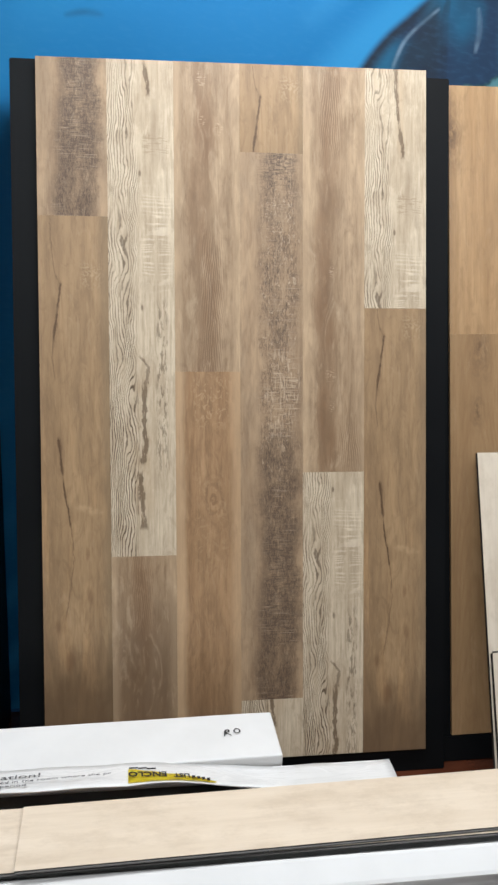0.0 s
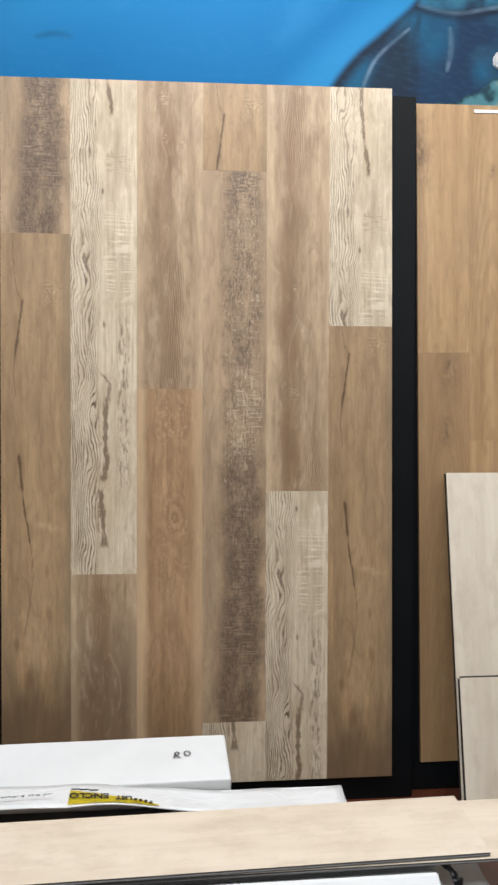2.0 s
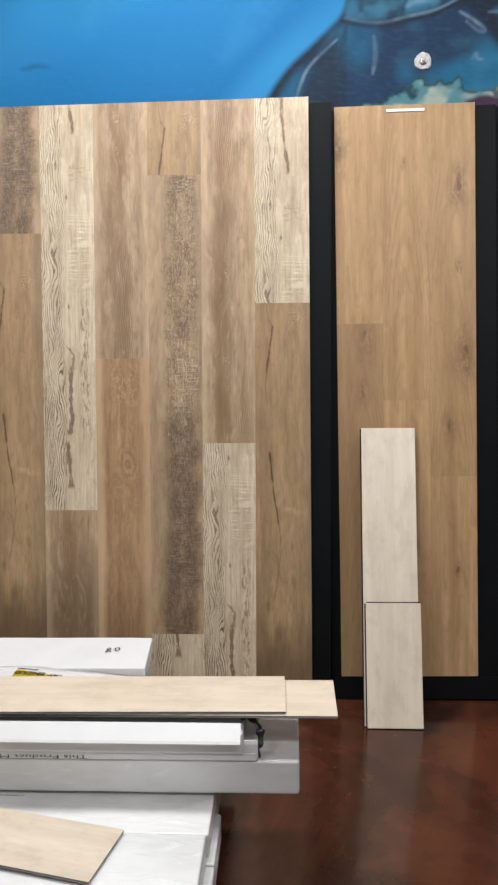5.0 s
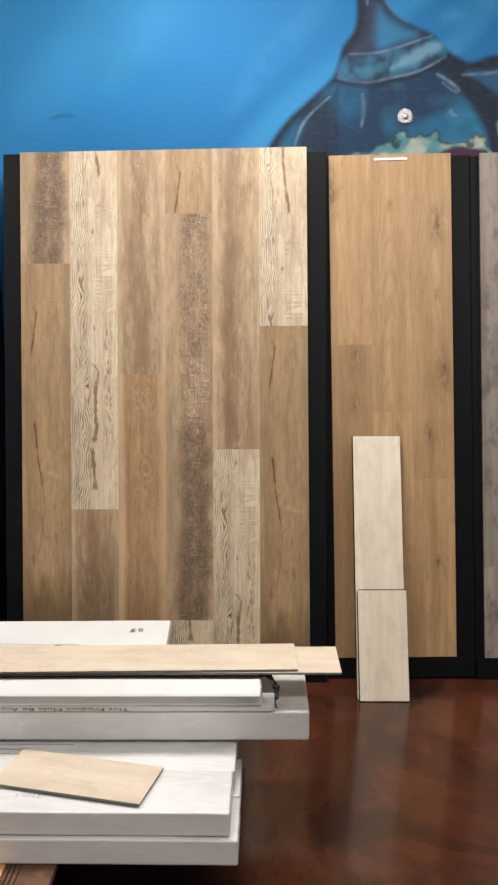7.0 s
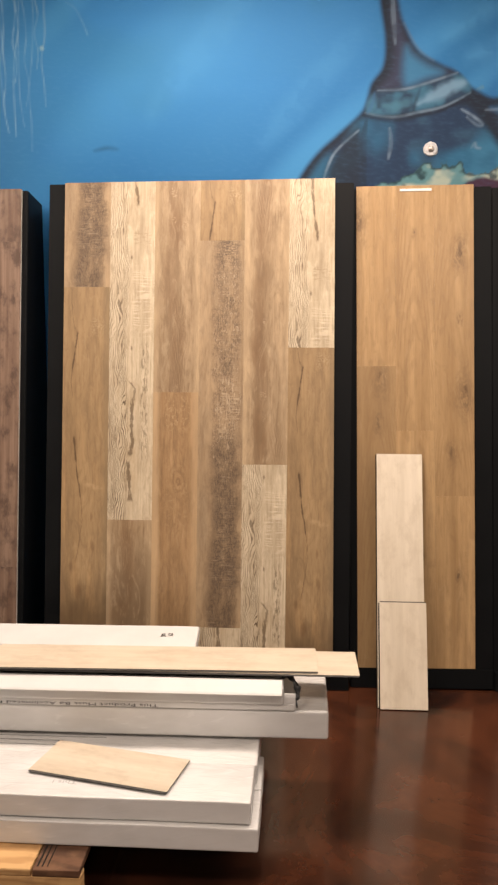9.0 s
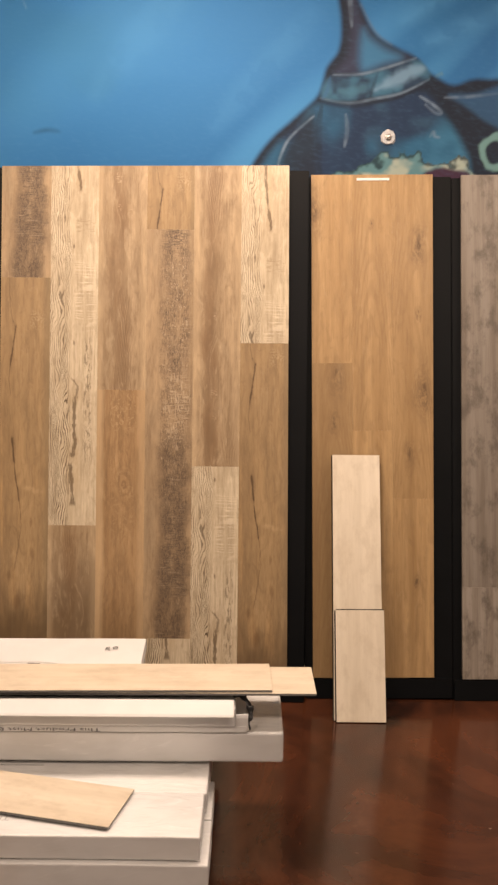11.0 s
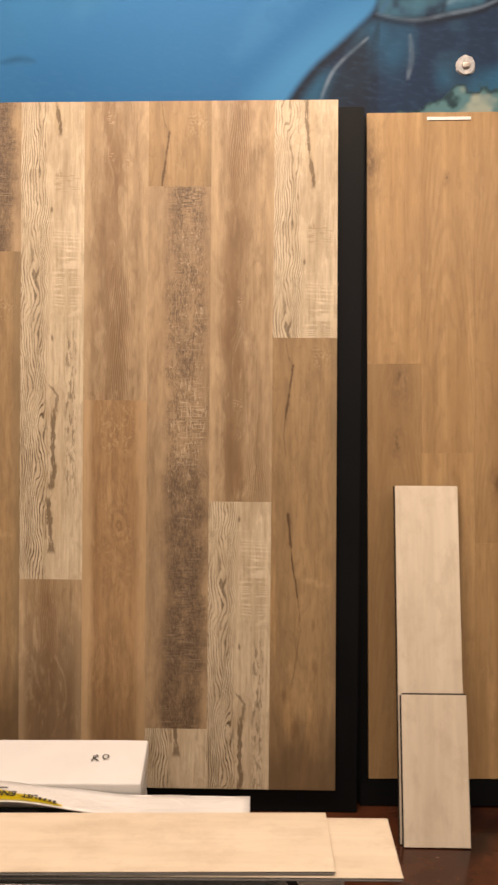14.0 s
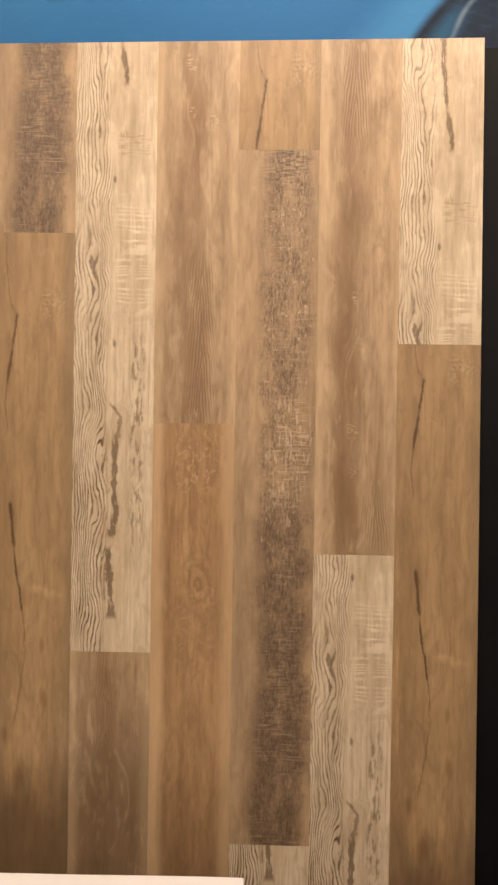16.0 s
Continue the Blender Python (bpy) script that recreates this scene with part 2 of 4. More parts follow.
    base = M.mix(swash * M.noise(x * 40.0, 18.0, z * 30.0, 4).step(0.40, 0.60) * 0.4, base, (0.60, 0.425, 0.245))
    return M.colour(base).bump(fine - crack, 0.25, 0.001).m


def bend_across(M, z0, slope):
    """A height that falls evenly across the plank."""
    return (M.x - 0.09) * slope + z0


def print_distressed():
    M = Mat("distressed_print", 0.45)
    x, z = M.x, M.z
    base = M.mix(streaks(M, 21.0, 16.0, 1.0).step(0.3, 0.68), (0.325, 0.22, 0.128), (0.49, 0.345, 0.208))
    base = M.mix(M.noise(x * 12.0, 22.0, z * 4.0, 5, 0.65).step(0.46, 0.66) * 0.5, base, (0.31, 0.23, 0.15))
    base = figure(M, base, 163.0, (0.24, 0.165, 0.10), (0.55, 0.41, 0.265), 0.34)
    base = pores(M, base, 63.0, (0.19, 0.12, 0.07), 0.34)
    edge = M.noise(x * 9.0, 23.0, z * 9.0, 6, 0.74) * 0.12 - 0.06 + M.noise(4.0, 31.0, z * 2.4, 2) * 0.05 - 0.025
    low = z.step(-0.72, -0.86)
    band = (x + edge).band(0.060, 0.158, 0.020)
    body = (x + edge).band(0.056, 0.166, 0.020)
    patch = M.noise(x * 22.0, 26.0, z * 8.0, 6, 0.75)
    base = M.mix(body * (patch.step(0.34, 0.62) * 0.28 + 0.10), base, (0.26, 0.168, 0.102))
    # worn black finish: combed down the board, hatched across near the ends
    comb = M.noise(x * 230.0, 25.0, z * 58.0, 6, 0.8, 0.6)
    hatch = M.noise(x * 34.0, 24.0, z * 250.0, 4, 0.65, 0.6)
    cross = z.step(-0.13, -0.02) + z.band(-1.36, -1.06, 0.06) * 0.6
    ink = comb.step(0.43, 0.57) * (patch.step(0.36, 0.60) * 0.85 + 0.08) + hatch.step(0.46, 0.60) * (cross * 0.7 + 0.12) + low * comb.step(0.36, 0.52) * 0.35
    base = M.mix(band * ink.clip() * 0.84, base, (0.070, 0.045, 0.030))
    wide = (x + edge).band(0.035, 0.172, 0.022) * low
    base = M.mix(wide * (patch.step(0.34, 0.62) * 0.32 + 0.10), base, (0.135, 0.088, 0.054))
    pale = M.noise(x * 120.0, 27.0, z * 60.0, 5, 0.7, 1.0).step(0.57, 0.66) * band * (z.band(-0.88, -0.08, 0.08) * 0.8 + 0.25)
    base = M.mix(pale * 0.65, base, (0.58, 0.455, 0.32))
    # a worn patch of pale scratches, up and down and across
    net = M.noise(x * 190.0, 35.0, z * 26.0, 2).step(0.55, 0.63) + M.noise(x * 24.0, 36.0, z * 240.0, 2).step(0.56, 0.63)
    net = net.clip() * (x + edge).band(0.085, 0.160, 0.012) * z.band(-0.78, -0.54, 0.04)
    base = M.mix(net * 0.72, base, (0.55, 0.425, 0.295))
    scr = M.noise(x * 12.0, 28.0, z * 320.0, 2).step(0.56, 0.66) * band * M.noise(x * 9.0, 30.0, z * 8.0, 2).step(0.42, 0.60)
    base = M.mix(scr * 0.5, base, (0.45, 0.35, 0.25))
    for kx, kz in ((0.088, -0.755), (0.105, -0.745), (0.12, -0.82)):
        knot = ((x - kx) * (x - kx) * 1.5 + (z - kz) * (z - kz)).op("SQRT") + M.noise(x * 70.0, 37.0, z * 70.0, 3) * 0.012 - 0.006
        base = M.mix(knot.step(0.012, 0.005) * 0.32, base, (0.60, 0.46, 0.31))
    return M.colour(base).bump(ink * band * -1.0 + streaks(M, 29.0, 160.0, 5.0), 0.25, 0.001).m


def print_brown(seed, heart_line, arches, foot=None, marks=()):
    """Brown oak look: a rust heart along heart_line, arches as (x, z low, z high, strength), foot the height below which it goes dark."""
    M = Mat("brown_print", 0.42)
    x, z = M.x, M.z
    s = seed * 10.0
    base = M.mix(streaks(M, s + 31.0, 18.0, 0.9).step(0.3, 0.68), (0.345, 0.238, 0.14), (0.50, 0.36, 0.222))
    cloud = M.noise(x * 10.0, s + 32.0, z * 3.0, 5, 0.6, 0.9)
    base = M.mix(cloud.step(0.46, 0.68) * 0.42, base, (0.285, 0.20, 0.122))
    wander = M.noise(x * 9.0, s + 35.0, z * 5.0, 4) * 0.05 - 0.025
    heart = (x - bend(M, heart_line) + wander).abs().step(0.044, 0.010)
    depth = M.noise(x * 14.0, s + 40.0, z * 3.4, 5, 0.6).step(0.28, 0.62)
    base = M.mix(heart * (depth * 0.66 + 0.24), base, (0.205, 0.115, 0.056))
    if foot is not None:
        gone = (z + M.noise(x * 14.0, s + 42.0, z * 4.0, 4) * 0.24 - 0.12).step(foot + 0.10, foot - 0.26)
        base = M.mix(gone * 0.72, base, (0.125, 0.078, 0.044))
    base = figure(M, base, s + 164.0, (0.215, 0.138, 0.075), (0.59, 0.45, 0.295), 0.50)
    base = pores(M, base, s + 64.0, (0.165, 0.10, 0.054), 0.36)
    grain = M.noise(x * 200.0, s + 39.0, z * 8.0, 4, 0.65)
    base = M.mix(grain.step(0.54, 0.66) * 0.30, base, (0.22, 0.135, 0.072))
    height = grain
    for ax, za, zb, strength in arches:
        u = (x - ax + M.noise(1.0, s + 34.0, z * 6.0, 2) * 0.012 - 0.006).abs()
        field = u * 170.0 + z * 15.0 + M.noise(x * 34.0, s + 36.0, z * 16.0, 3) * 1.6 + M.noise(x * 20.0, s + 33.0, z * 9.0, 3) * 1.6
        arch = (field * 6.2832).sin() * 0.5 + 0.5
        zone = u.step(0.040, 0.018) * z.band(za, zb, 0.05)
        base = M.mix(arch.step(0.45, 0.95) * zone * strength, base, (0.18, 0.105, 0.056))
        base = M.mix((arch * -1.0 + 1.0).step(0.6, 0.98) * zone * strength * 0.5, base, (0.62, 0.46, 0.29))
        height = height - arch * zone * 0.5
    for mx, mz, r in marks:
        d = ((x - mx) * (x - mx) * 2.5 + (z - mz) * (z - mz)).op("SQRT")
        tick = M.noise(x * 70.0, s + 45.0, z * 230.0, 4, 0.65).step(0.50, 0.62)
        base = M.mix(d.step(r, r * 0.3) * tick * 0.45, base, (0.66, 0.50, 0.335))
    fray = M.noise(x * 20.0, s + 48.0, z * 5.0, 4) * 0.03 - 0.015
    pale = (x + fray).step(0.030, 0.006) + (x + fray).step(0.146, 0.176) * 0.8
    base = M.mix(pale.clip() * 0.32, base, (0.62, 0.46, 0.29))
    return M.colour(base).bump(height, 0.25, 0.001).m


def print_orange():
    M = Mat("amber_print", 0.42)
    x, z = M.x, M.z
    base = M.mix(streaks(M, 41.0, 20.0, 0.9).step(0.3, 0.68), (0.30, 0.175, 0.085), (0.45, 0.282, 0.147))
    base = M.mix(M.noise(x * 10.0, 42.0, z * 3.4, 5, 0.6, 1.0).step(0.46, 0.68) * 0.45, base, (0.235, 0.14, 0.07))
    # ragged darkening towards the foot of the plank
    foot_dark = (z + M.noise(x * 14.0, 47.0, z * 4.0, 4) * 0.3 - 0.15).step(-0.72, -1.04)
    base = M.mix(foot_dark * 0.6, base, (0.15, 0.09, 0.048))
    base = figure(M, base, 165.0, (0.20, 0.118, 0.058), (0.54, 0.36, 0.20), 0.38)
    base = pores(M, base, 65.0, (0.155, 0.088, 0.043), 0.34)
    wx = x + M.noise(x * 14.0, 46.0, z * 9.0, 4, 0.6) * 0.036 - 0.018
    for kx, kz, r, strength in ((0.104, -0.355, 0.026, 0.36), (0.090, -0.66, 0.016, 0.2)):
        knot = ((wx - kx) * (wx - kx) * 3.0 + (z - kz) * (z - kz)).op("SQRT")
        ring = ((knot * 36.0 + M.noise(x * 26.0, 43.0, z * 16.0, 4) * 1.6) * 6.2832).sin() * 0.5 + 0.5
        base = M.mix(ring.step(0.4, 0.95) * knot.step(r * 4.0, r) * strength, base, (0.185, 0.105, 0.05))
        base = M.mix(knot.step(r, r * 0.3) * strength, base, (0.165, 0.088, 0.04))
    fray = M.noise(x * 20.0, 49.0, z * 5.0, 4) * 0.03 - 0.015
    pale = (x + fray).step(0.040, 0.014) + (x + fray).step(0.142, 0.172) * 0.8
    base = M.mix(pale.clip() * 0.55, base, (0.63, 0.45, 0.27))
    mark = M.noise(x * 60.0, 44.0, z * 40.0, 4, 0.6, 1.6).step(0.52, 0.62) * x.band(0.05, 0.145, 0.02)
    mark = mark * (z.band(-0.15, -0.01, 0.03) * 0.8 + z.band(-0.56, -0.28, 0.05) * 0.35)
    base = M.mix(mark * 0.5, base, (0.60, 0.42, 0.24))
    fine = streaks(M, 45.0, 150.0, 4.0)
    base = M.mix(fine.step(0.5, 0.8) * 0.28, base, (0.185, 0.105, 0.053))
    return M.colour(base).bump(fine, 0.25, 0.001).m


def print_oak(off, tone, knots, apex=None):
    """Honey oak; tone 0 to 1 from light to dark, knots as (x, z, radius), apex the top of a cathedral figure."""
    M = Mat("honey_oak_print", 0.38)
    x, z = M.x, M.z
    soft = M.noise(x * 24.0, off, z * 0.9, 5, 0.6)
    base = M.mix(soft.step(0.28, 0.72), (0.375, 0.225, 0.104), (0.55, 0.358, 0.182))
    base = M.mix(0.5 * tone, base, (0.27, 0.168, 0.082))
    wx = x + M.noise(x * 16.0, off + 7.0, z * 7.0, 5, 0.65) * 0.05 - 0.025
    wz = z + M.noise(x * 22.0, off + 8.0, z * 10.0, 4, 0.65) * 0.10 - 0.05
    base = M.mix(M.noise(x * 10.0, off + 9.0, z * 2.2, 5, 0.6, 0.8).step(0.48, 0.70) * 0.45, base, (0.31, 0.195, 0.098))
    if apex is not None:
        u = (x - 0.075 + M.noise(1.0, off + 4.0, z * 2.5, 3) * 0.03 - 0.015) * 22.0
        field = u * u * 0.20 + z - apex + M.noise(x * 9.0, off + 3.0, z * 4.0, 4) * 0.22
        lines = ((field * 8.0) * 6.2832).sin() * 0.5 + 0.5
        base = M.mix(lines.step(0.35, 1.0) * 0.34 * M.noise(x * 9.0, off + 5.0, z * 3.0, 3).step(0.40, 0.62), base, (0.27, 0.155, 0.072))
    for kx, kz, r in knots:
        kd = ((wx - kx) * (wx - kx) * 6.0 + (wz - kz) * (wz - kz)).op("SQRT")
        swirl = ((kd * 42.0 + M.noise(x * 30.0, off + 2.0, z * 14.0, 4) * 4.0) * 6.2832).sin() * 0.5 + 0.5
        blot = M.noise(x * 34.0, off + 11.0, z * 20.0, 5, 0.7)
        base = M.mix(kd.step(r * 3.4, r * 0.5) * (swirl * 0.25 + blot.step(0.34, 0.58) * 0.5), base, (0.19, 0.115, 0.06))
        base = M.mix(kd.step(r * 1.1, r * 0.2) * blot.step(0.44, 0.58) * 0.75, base, (0.10, 0.056, 0.03))
    base = pores(M, base, off + 66.0, (0.25, 0.148, 0.072), 0.32)
    fine = M.noise(x * 170.0, off, z * 4.0, 4)
    base = M.mix(fine.step(0.5, 0.8) * 0.25, base, (0.23, 0.135, 0.066))
    return M.colour(base).bump(fine, 0.2, 0.0008).m


def print_plain(name, a, b, dark, roughness=0.45, patch=0.5, fx=30.0):
    M = Mat(name, roughness)
    x, z = M.x, M.z
    off = M.rand * 9.0
    soft = M.noise(x * fx, off, z * 1.5, 5, 0.65)
    base = M.mix(soft.step(0.3, 0.7), a, b)
    base = M.mix(M.rand.step(0.2, 1.0) * 0.5 * patch, base, dark)
    base = M.mix(M.noise(x * 18.0, off + 4.0, z * 10.0, 5, 0.7).step(0.45, 0.68) * patch, base, dark)
    fine = M.noise(x * 170.0, off, z * 5.0, 4)
    base = M.mix(fine.step(0.48, 0.8) * 0.35 * patch, base, dark)
    return M.colour(base).bump(fine, 0.25, 0.0008).m


CREAM, TAN, DISTRESSED, AMBER = print_cream(), print_tan(), print_distressed(), print_orange()
BROWN_TALL = print_brown(0, [(0.085, -0.65), (0.080, -0.90), (0.062, -1.10), (0.100, -1.30), (0.085, -1.55)], [(0.105, -1.52, -1.16, 0.42)], None, [(0.075, -0.73, 0.03), (0.078, -0.84, 0.02), (0.125, -0.86, 0.03)])
BROWN_ARCHED = print_brown(1, [(0.085, -0.36), (0.078, -0.70), (0.055, -0.95), (0.068, -1.15), (0.075, -1.55)], [(0.078, -0.62, -0.42, 0.45), (0.135, -1.50, -1.40, 0.4)], None, [(0.085, -0.96, 0.022), (0.080, -1.25, 0.03), (0.082, -1.34, 0.02)])
BROWN_DARK = print_brown(2, [(0.080, 0.0), (0.085, -0.25), (0.070, -0.60)], [(0.082, -0.20, 0.05, 0.22)], -0.10)
OAKS = [print_oak(1.0, 1.05, [(0.095, -0.05, 0.04), (0.085, -0.22, 0.025)], -0.30), print_oak(2.0, 0.0, [(0.008, 0.58, 0.05)]),
        print_oak(3.0, 0.0, [(0.10, -0.5, 0.02)]), print_oak(4.0, 0.32, [(0.075, 0.78, 0.012)], 0.22),
        print_oak(5.0, 0.0, [(0.09, -0.32, 0.02)]), print_oak(6.0, 0.50, [(0.097, 0.97, 0.04), (0.10, 0.70, 0.015), (0.118, 0.40, 0.05), (0.066, 0.17, 0.028)], 0.62)]
MAPLE = print_plain("pale_maple_print", (0.56, 0.465, 0.355), (0.68, 0.585, 0.465), (0.43, 0.342, 0.25), 0.42, 0.4, 14.0)
ASH = print_plain("pale_ash_print", (0.66, 0.57, 0.45), (0.79, 0.70, 0.57), (0.52, 0.425, 0.315), 0.42, 0.4, 18.0)
RUSSET = print_plain("russet_print", (0.19, 0.112, 0.077), (0.38, 0.255, 0.185), (0.085, 0.050, 0.036), 0.45, 0.9, 44.0)
WEATHERED = print_plain("weathered_grey_print", (0.25, 0.205, 0.165), (0.40, 0.35, 0.30), (0.11, 0.09, 0.075), 0.45, 0.8)


def simple(name, colour, other, scale, roughness, bump=0.15, coat=0.0, amount=0.6, metal=0.0, specular=0.5):
    M = Mat(name, roughness, metal, coat, specular)
    n = M.noise(M.x * scale, M.y * scale, M.z * scale, 5, 0.6)
    f = M.noise(M.x * scale * 12, M.y * scale * 12, M.z * scale * 12, 3)
    c = M.mix(n.step(0.35, 0.7) * amount, colour, other)
    M.rough(n * 0.15 + (roughness - 0.07))
    return M.colour(c).bump(n * 0.5 + f * 0.5, bump, 0.002).m


BLACK = simple("black_laminate", (0.0028, 0.0036, 0.0045), (0.0044, 0.0053, 0.0062), 6, 0.5, 0.06, specular=0.17)
CORE = simple("dark_vinyl_core", (0.085, 0.081, 0.077), (0.12, 0.112, 0.102), 40, 0.55)
SHADY = simple("dark_sample_core_and_groove_shade", (0.022, 0.018, 0.015), (0.035, 0.03, 0.026), 40, 0.9, specular=0.08)
EDGE = simple("pale_panel_core", (0.62, 0.60, 0.56), (0.5, 0.48, 0.44), 20, 0.55)
CARD = simple("white_carton", (0.67, 0.665, 0.655), (0.59, 0.585, 0.575), 5, 0.5, 0.12)
INK = simple("printed_ink", (0.06, 0.06, 0.065), (0.09, 0.09, 0.09), 60, 0.6)
FAINT = simple("faded_ink", (0.36, 0.36, 0.36), (0.48, 0.48, 0.47), 40, 0.6)
MARKER = simple("black_marker", (0.012, 0.012, 0.014), (0.02, 0.02, 0.02), 60, 0.5)
YELLOW = simple("yellow_tape", (0.80, 0.66, 0.03), (0.68, 0.55, 0.02), 18, 0.35, 0.3)
STICKER = simple("white_sticker", (0.82, 0.82, 0.8), (0.75, 0.75, 0.73), 30, 0.3)
# black of the straps, also the shade put in under the lifted lid
STRAP_AND_GAP = simple("black_strap_and_gap_shade", (0.012, 0.012, 0.013), (0.03, 0.03, 0.03), 30, 0.35, 0.4)
WASHER = simple("worn_washer", (0.70, 0.68, 0.66), (0.10, 0.18, 0.26), 55, 0.35, 0.3)
PLASTER = simple("white_wall_paint", (0.62, 0.61, 0.58), (0.54, 0.53, 0.50), 2, 0.75)
TILE = simple("ceiling_tile", (0.72, 0.71, 0.69), (0.62, 0.61, 0.6), 9, 0.85, 0.5)
METAL = simple("chrome_screw", (0.55, 0.50, 0.46), (0.25, 0.20, 0.18), 110, 0.4, 0.8, metal=1.0)


def wrapped_card():
    """White card under clear creased film: the film is a glossy coat with its own wrinkles."""
    M = Mat("wrapped_white_carton", 0.5, 0.0, 0.75)
    x, y, z = M.x, M.y, M.z
    crease = M.noise(x * 6.0 + z * 9.0, y * 22.0, z * 26.0 - x * 5.0, 4, 0.6, 1.6)
    big = M.noise(x * 4.0, y * 9.0, z * 11.0, 3)
    c = M.mix(big.step(0.35, 0.7), (0.71, 0.705, 0.695), (0.60, 0.594, 0.58))
    c = M.mix(crease.step(0.58, 0.68) * 0.25, c, (0.88, 0.875, 0.865))
    c = M.mix(crease.step(0.44, 0.36) * 0.12, c, (0.62, 0.612, 0.595))
    n = M.t.nodes.new("ShaderNodeBump")
    n.inputs["Strength"].default_value, n.inputs["Distance"].default_value = 0.9, 0.008
    M.t.links.new((crease + big * 0.8).s, n.inputs["Height"])
    M.colour(c)
    M.t.links.new(n.outputs[0], M.b.inputs["Coat Normal"])
    M.b.inputs["Coat Roughness"].default_value = 0.16
    fibre = M.noise(x * 90.0, y * 90.0, z * 90.0, 3)
    m = M.t.nodes.new("ShaderNodeBump")
    m.inputs["Strength"].default_value, m.inputs["Distance"].default_value = 0.15, 0.002
    M.t.links.new((crease * 0.8 + fibre * 0.2).s, m.inputs["Height"])
    M.t.links.new(m.outputs[0], M.b.inputs["Normal"])
    return M.m


WRAPPED = wrapped_card()


def pine(name, a, b, dark):
    M = Mat(name, 0.75, specular=0.25)
    warp = M.noise(M.x * 2.5, M.y * 6.0, M.z * 6.0, 3) * 3.0
    ring = ((M.z * 70.0 + M.y * 18.0 + warp * 2.0) * 6.2832 * 0.7).sin() * 0.5 + 0.5
    n = M.noise(M.x * 12.0, M.y * 14.0, M.z * 14.0, 5)
    c = M.mix(ring.step(0.4, 1.0) * 0.55, a, b)
    c = M.mix(n.step(0.5, 0.75) * 0.6, c, dark)
    return M.colour(c).bump(ring + n, 0.4, 0.002).m


PINE = pine("pallet_pine", (0.60, 0.36, 0.165), (0.38, 0.195, 0.08), (0.33, 0.18, 0.08))
OLD = pine("dark_stained_pallet_board", (0.125, 0.060, 0.035), (0.038, 0.019, 0.011), (0.20, 0.105, 0.058))


def stained_floor():
    M = Mat("stained_concrete", 0.2, 0.0, 0.12, 0.38)
    M.b.inputs["Coat Roughness"].default_value = 0.1
    x, y = M.x, M.y
    a = M.noise(x * 1.6, y * 1.6, 0.0, 6, 0.62, 0.7)
    b = M.noise(x * 5.0, y * 5.0, 3.0, 5, 0.65, 0.4)
    c = M.mix(a.step(0.35, 0.66), (0.010, 0.0045, 0.0035), (0.085, 0.026, 0.012))
    c = M.mix(b.step(0.48, 0.72) * 0.55, c, (0.030, 0.010, 0.0065))
    c = M.mix(b.step(0.42, 0.22) * 0.5, c, (0.12, 0.042, 0.02))
    spot = M.noise(x * 55.0, y * 55.0, 7.0, 2).step(0.745, 0.79)
    c = M.mix(spot * 0.5, c, (0.28, 0.2, 0.15))
    M.rough(b * 0.20 + 0.06)
    return M.colour(c).bump(a * 0.6 + b * 0.4, 0.12, 0.004).m


FLOOR = stained_floor()


def sea_paint():
    M = Mat("blue_sea_paint", 0.6, specular=0.2)
    x, z = M.x, M.z
    far = ((x - 1.05) * (x - 1.05) * 0.8 + (z - 2.75) * (z - 2.75) * 1.3).op("SQRT")
    wash = M.noise(x * 1.5, 0.0, z * 1.5, 4, 0.5, 0.5)
    along = x * 0.62 - z * 0.78
    rays = M.noise(along * 7.0, 2.0, (x * 0.78 + z * 0.62) * 0.8, 3)
    c = M.mix((far + wash * 0.5 - 0.25).step(0.15, 1.5), (0.075, 0.285, 0.60), (0.018, 0.105, 0.27))
    c = M.mix(rays.step(0.5, 0.8) * 0.35, c, (0.15, 0.39, 0.68))
    c = M.mix(M.noise(x * 3.0, 5.0, z * 3.0, 4).step(0.55, 0.8) * 0.3, c, (0.033, 0.17, 0.32))
    c = M.mix(x.step(-0.05, -0.6) * 0.5, c, (0.02, 0.085, 0.16))
    brush = M.noise(x * 40.0, 1.0, z * 90.0, 4)
    return M.colour(c).bump(brush, 0.12, 0.002).m


def mural_paint():
    """Brushed wall paint that takes its hues from the painted sheet."""
    M = Mat("mural_paint", 0.6, specular=0.2)
    hue = M.t.nodes.new("ShaderNodeAttribute")
    hue.attribute_name = "hue"
    brush = M.noise(M.x * 30.0 + M.z * 20.0, 1.0, M.z * 70.0, 4)
    c = M.mix(brush.step(0.45, 0.75) * 0.06, hue.outputs["Color"], (0.10, 0.30, 0.52))
    return M.colour(c).bump(brush, 0.1, 0.002).m


SEA = sea_paint()
MURAL = mural_paint()


# ---- mesh helpers ----
def box_bm(x0, x1, y0, y1, z0, z1, bevel=0.0, seg=2, bm=None):
    bm = bm or bmesh.new()
    vs = [bm.verts.new((x, y, z)) for x in (x0, x1) for y in (y0, y1) for z in (z0, z1)]
    fs = [(0, 1, 3, 2), (4, 6, 7, 5), (0, 4, 5, 1), (2, 3, 7, 6), (0, 2, 6, 4), (1, 5, 7, 3)]
    made = [bm.faces.new([vs[i] for i in f]) for f in fs]
    if bevel:
        edges = list({e for f in made for e in f.edges})
        bmesh.ops.bevel(bm, geom=edges, offset=bevel, segments=seg, affect="EDGES", profile=0.5)
    return bm


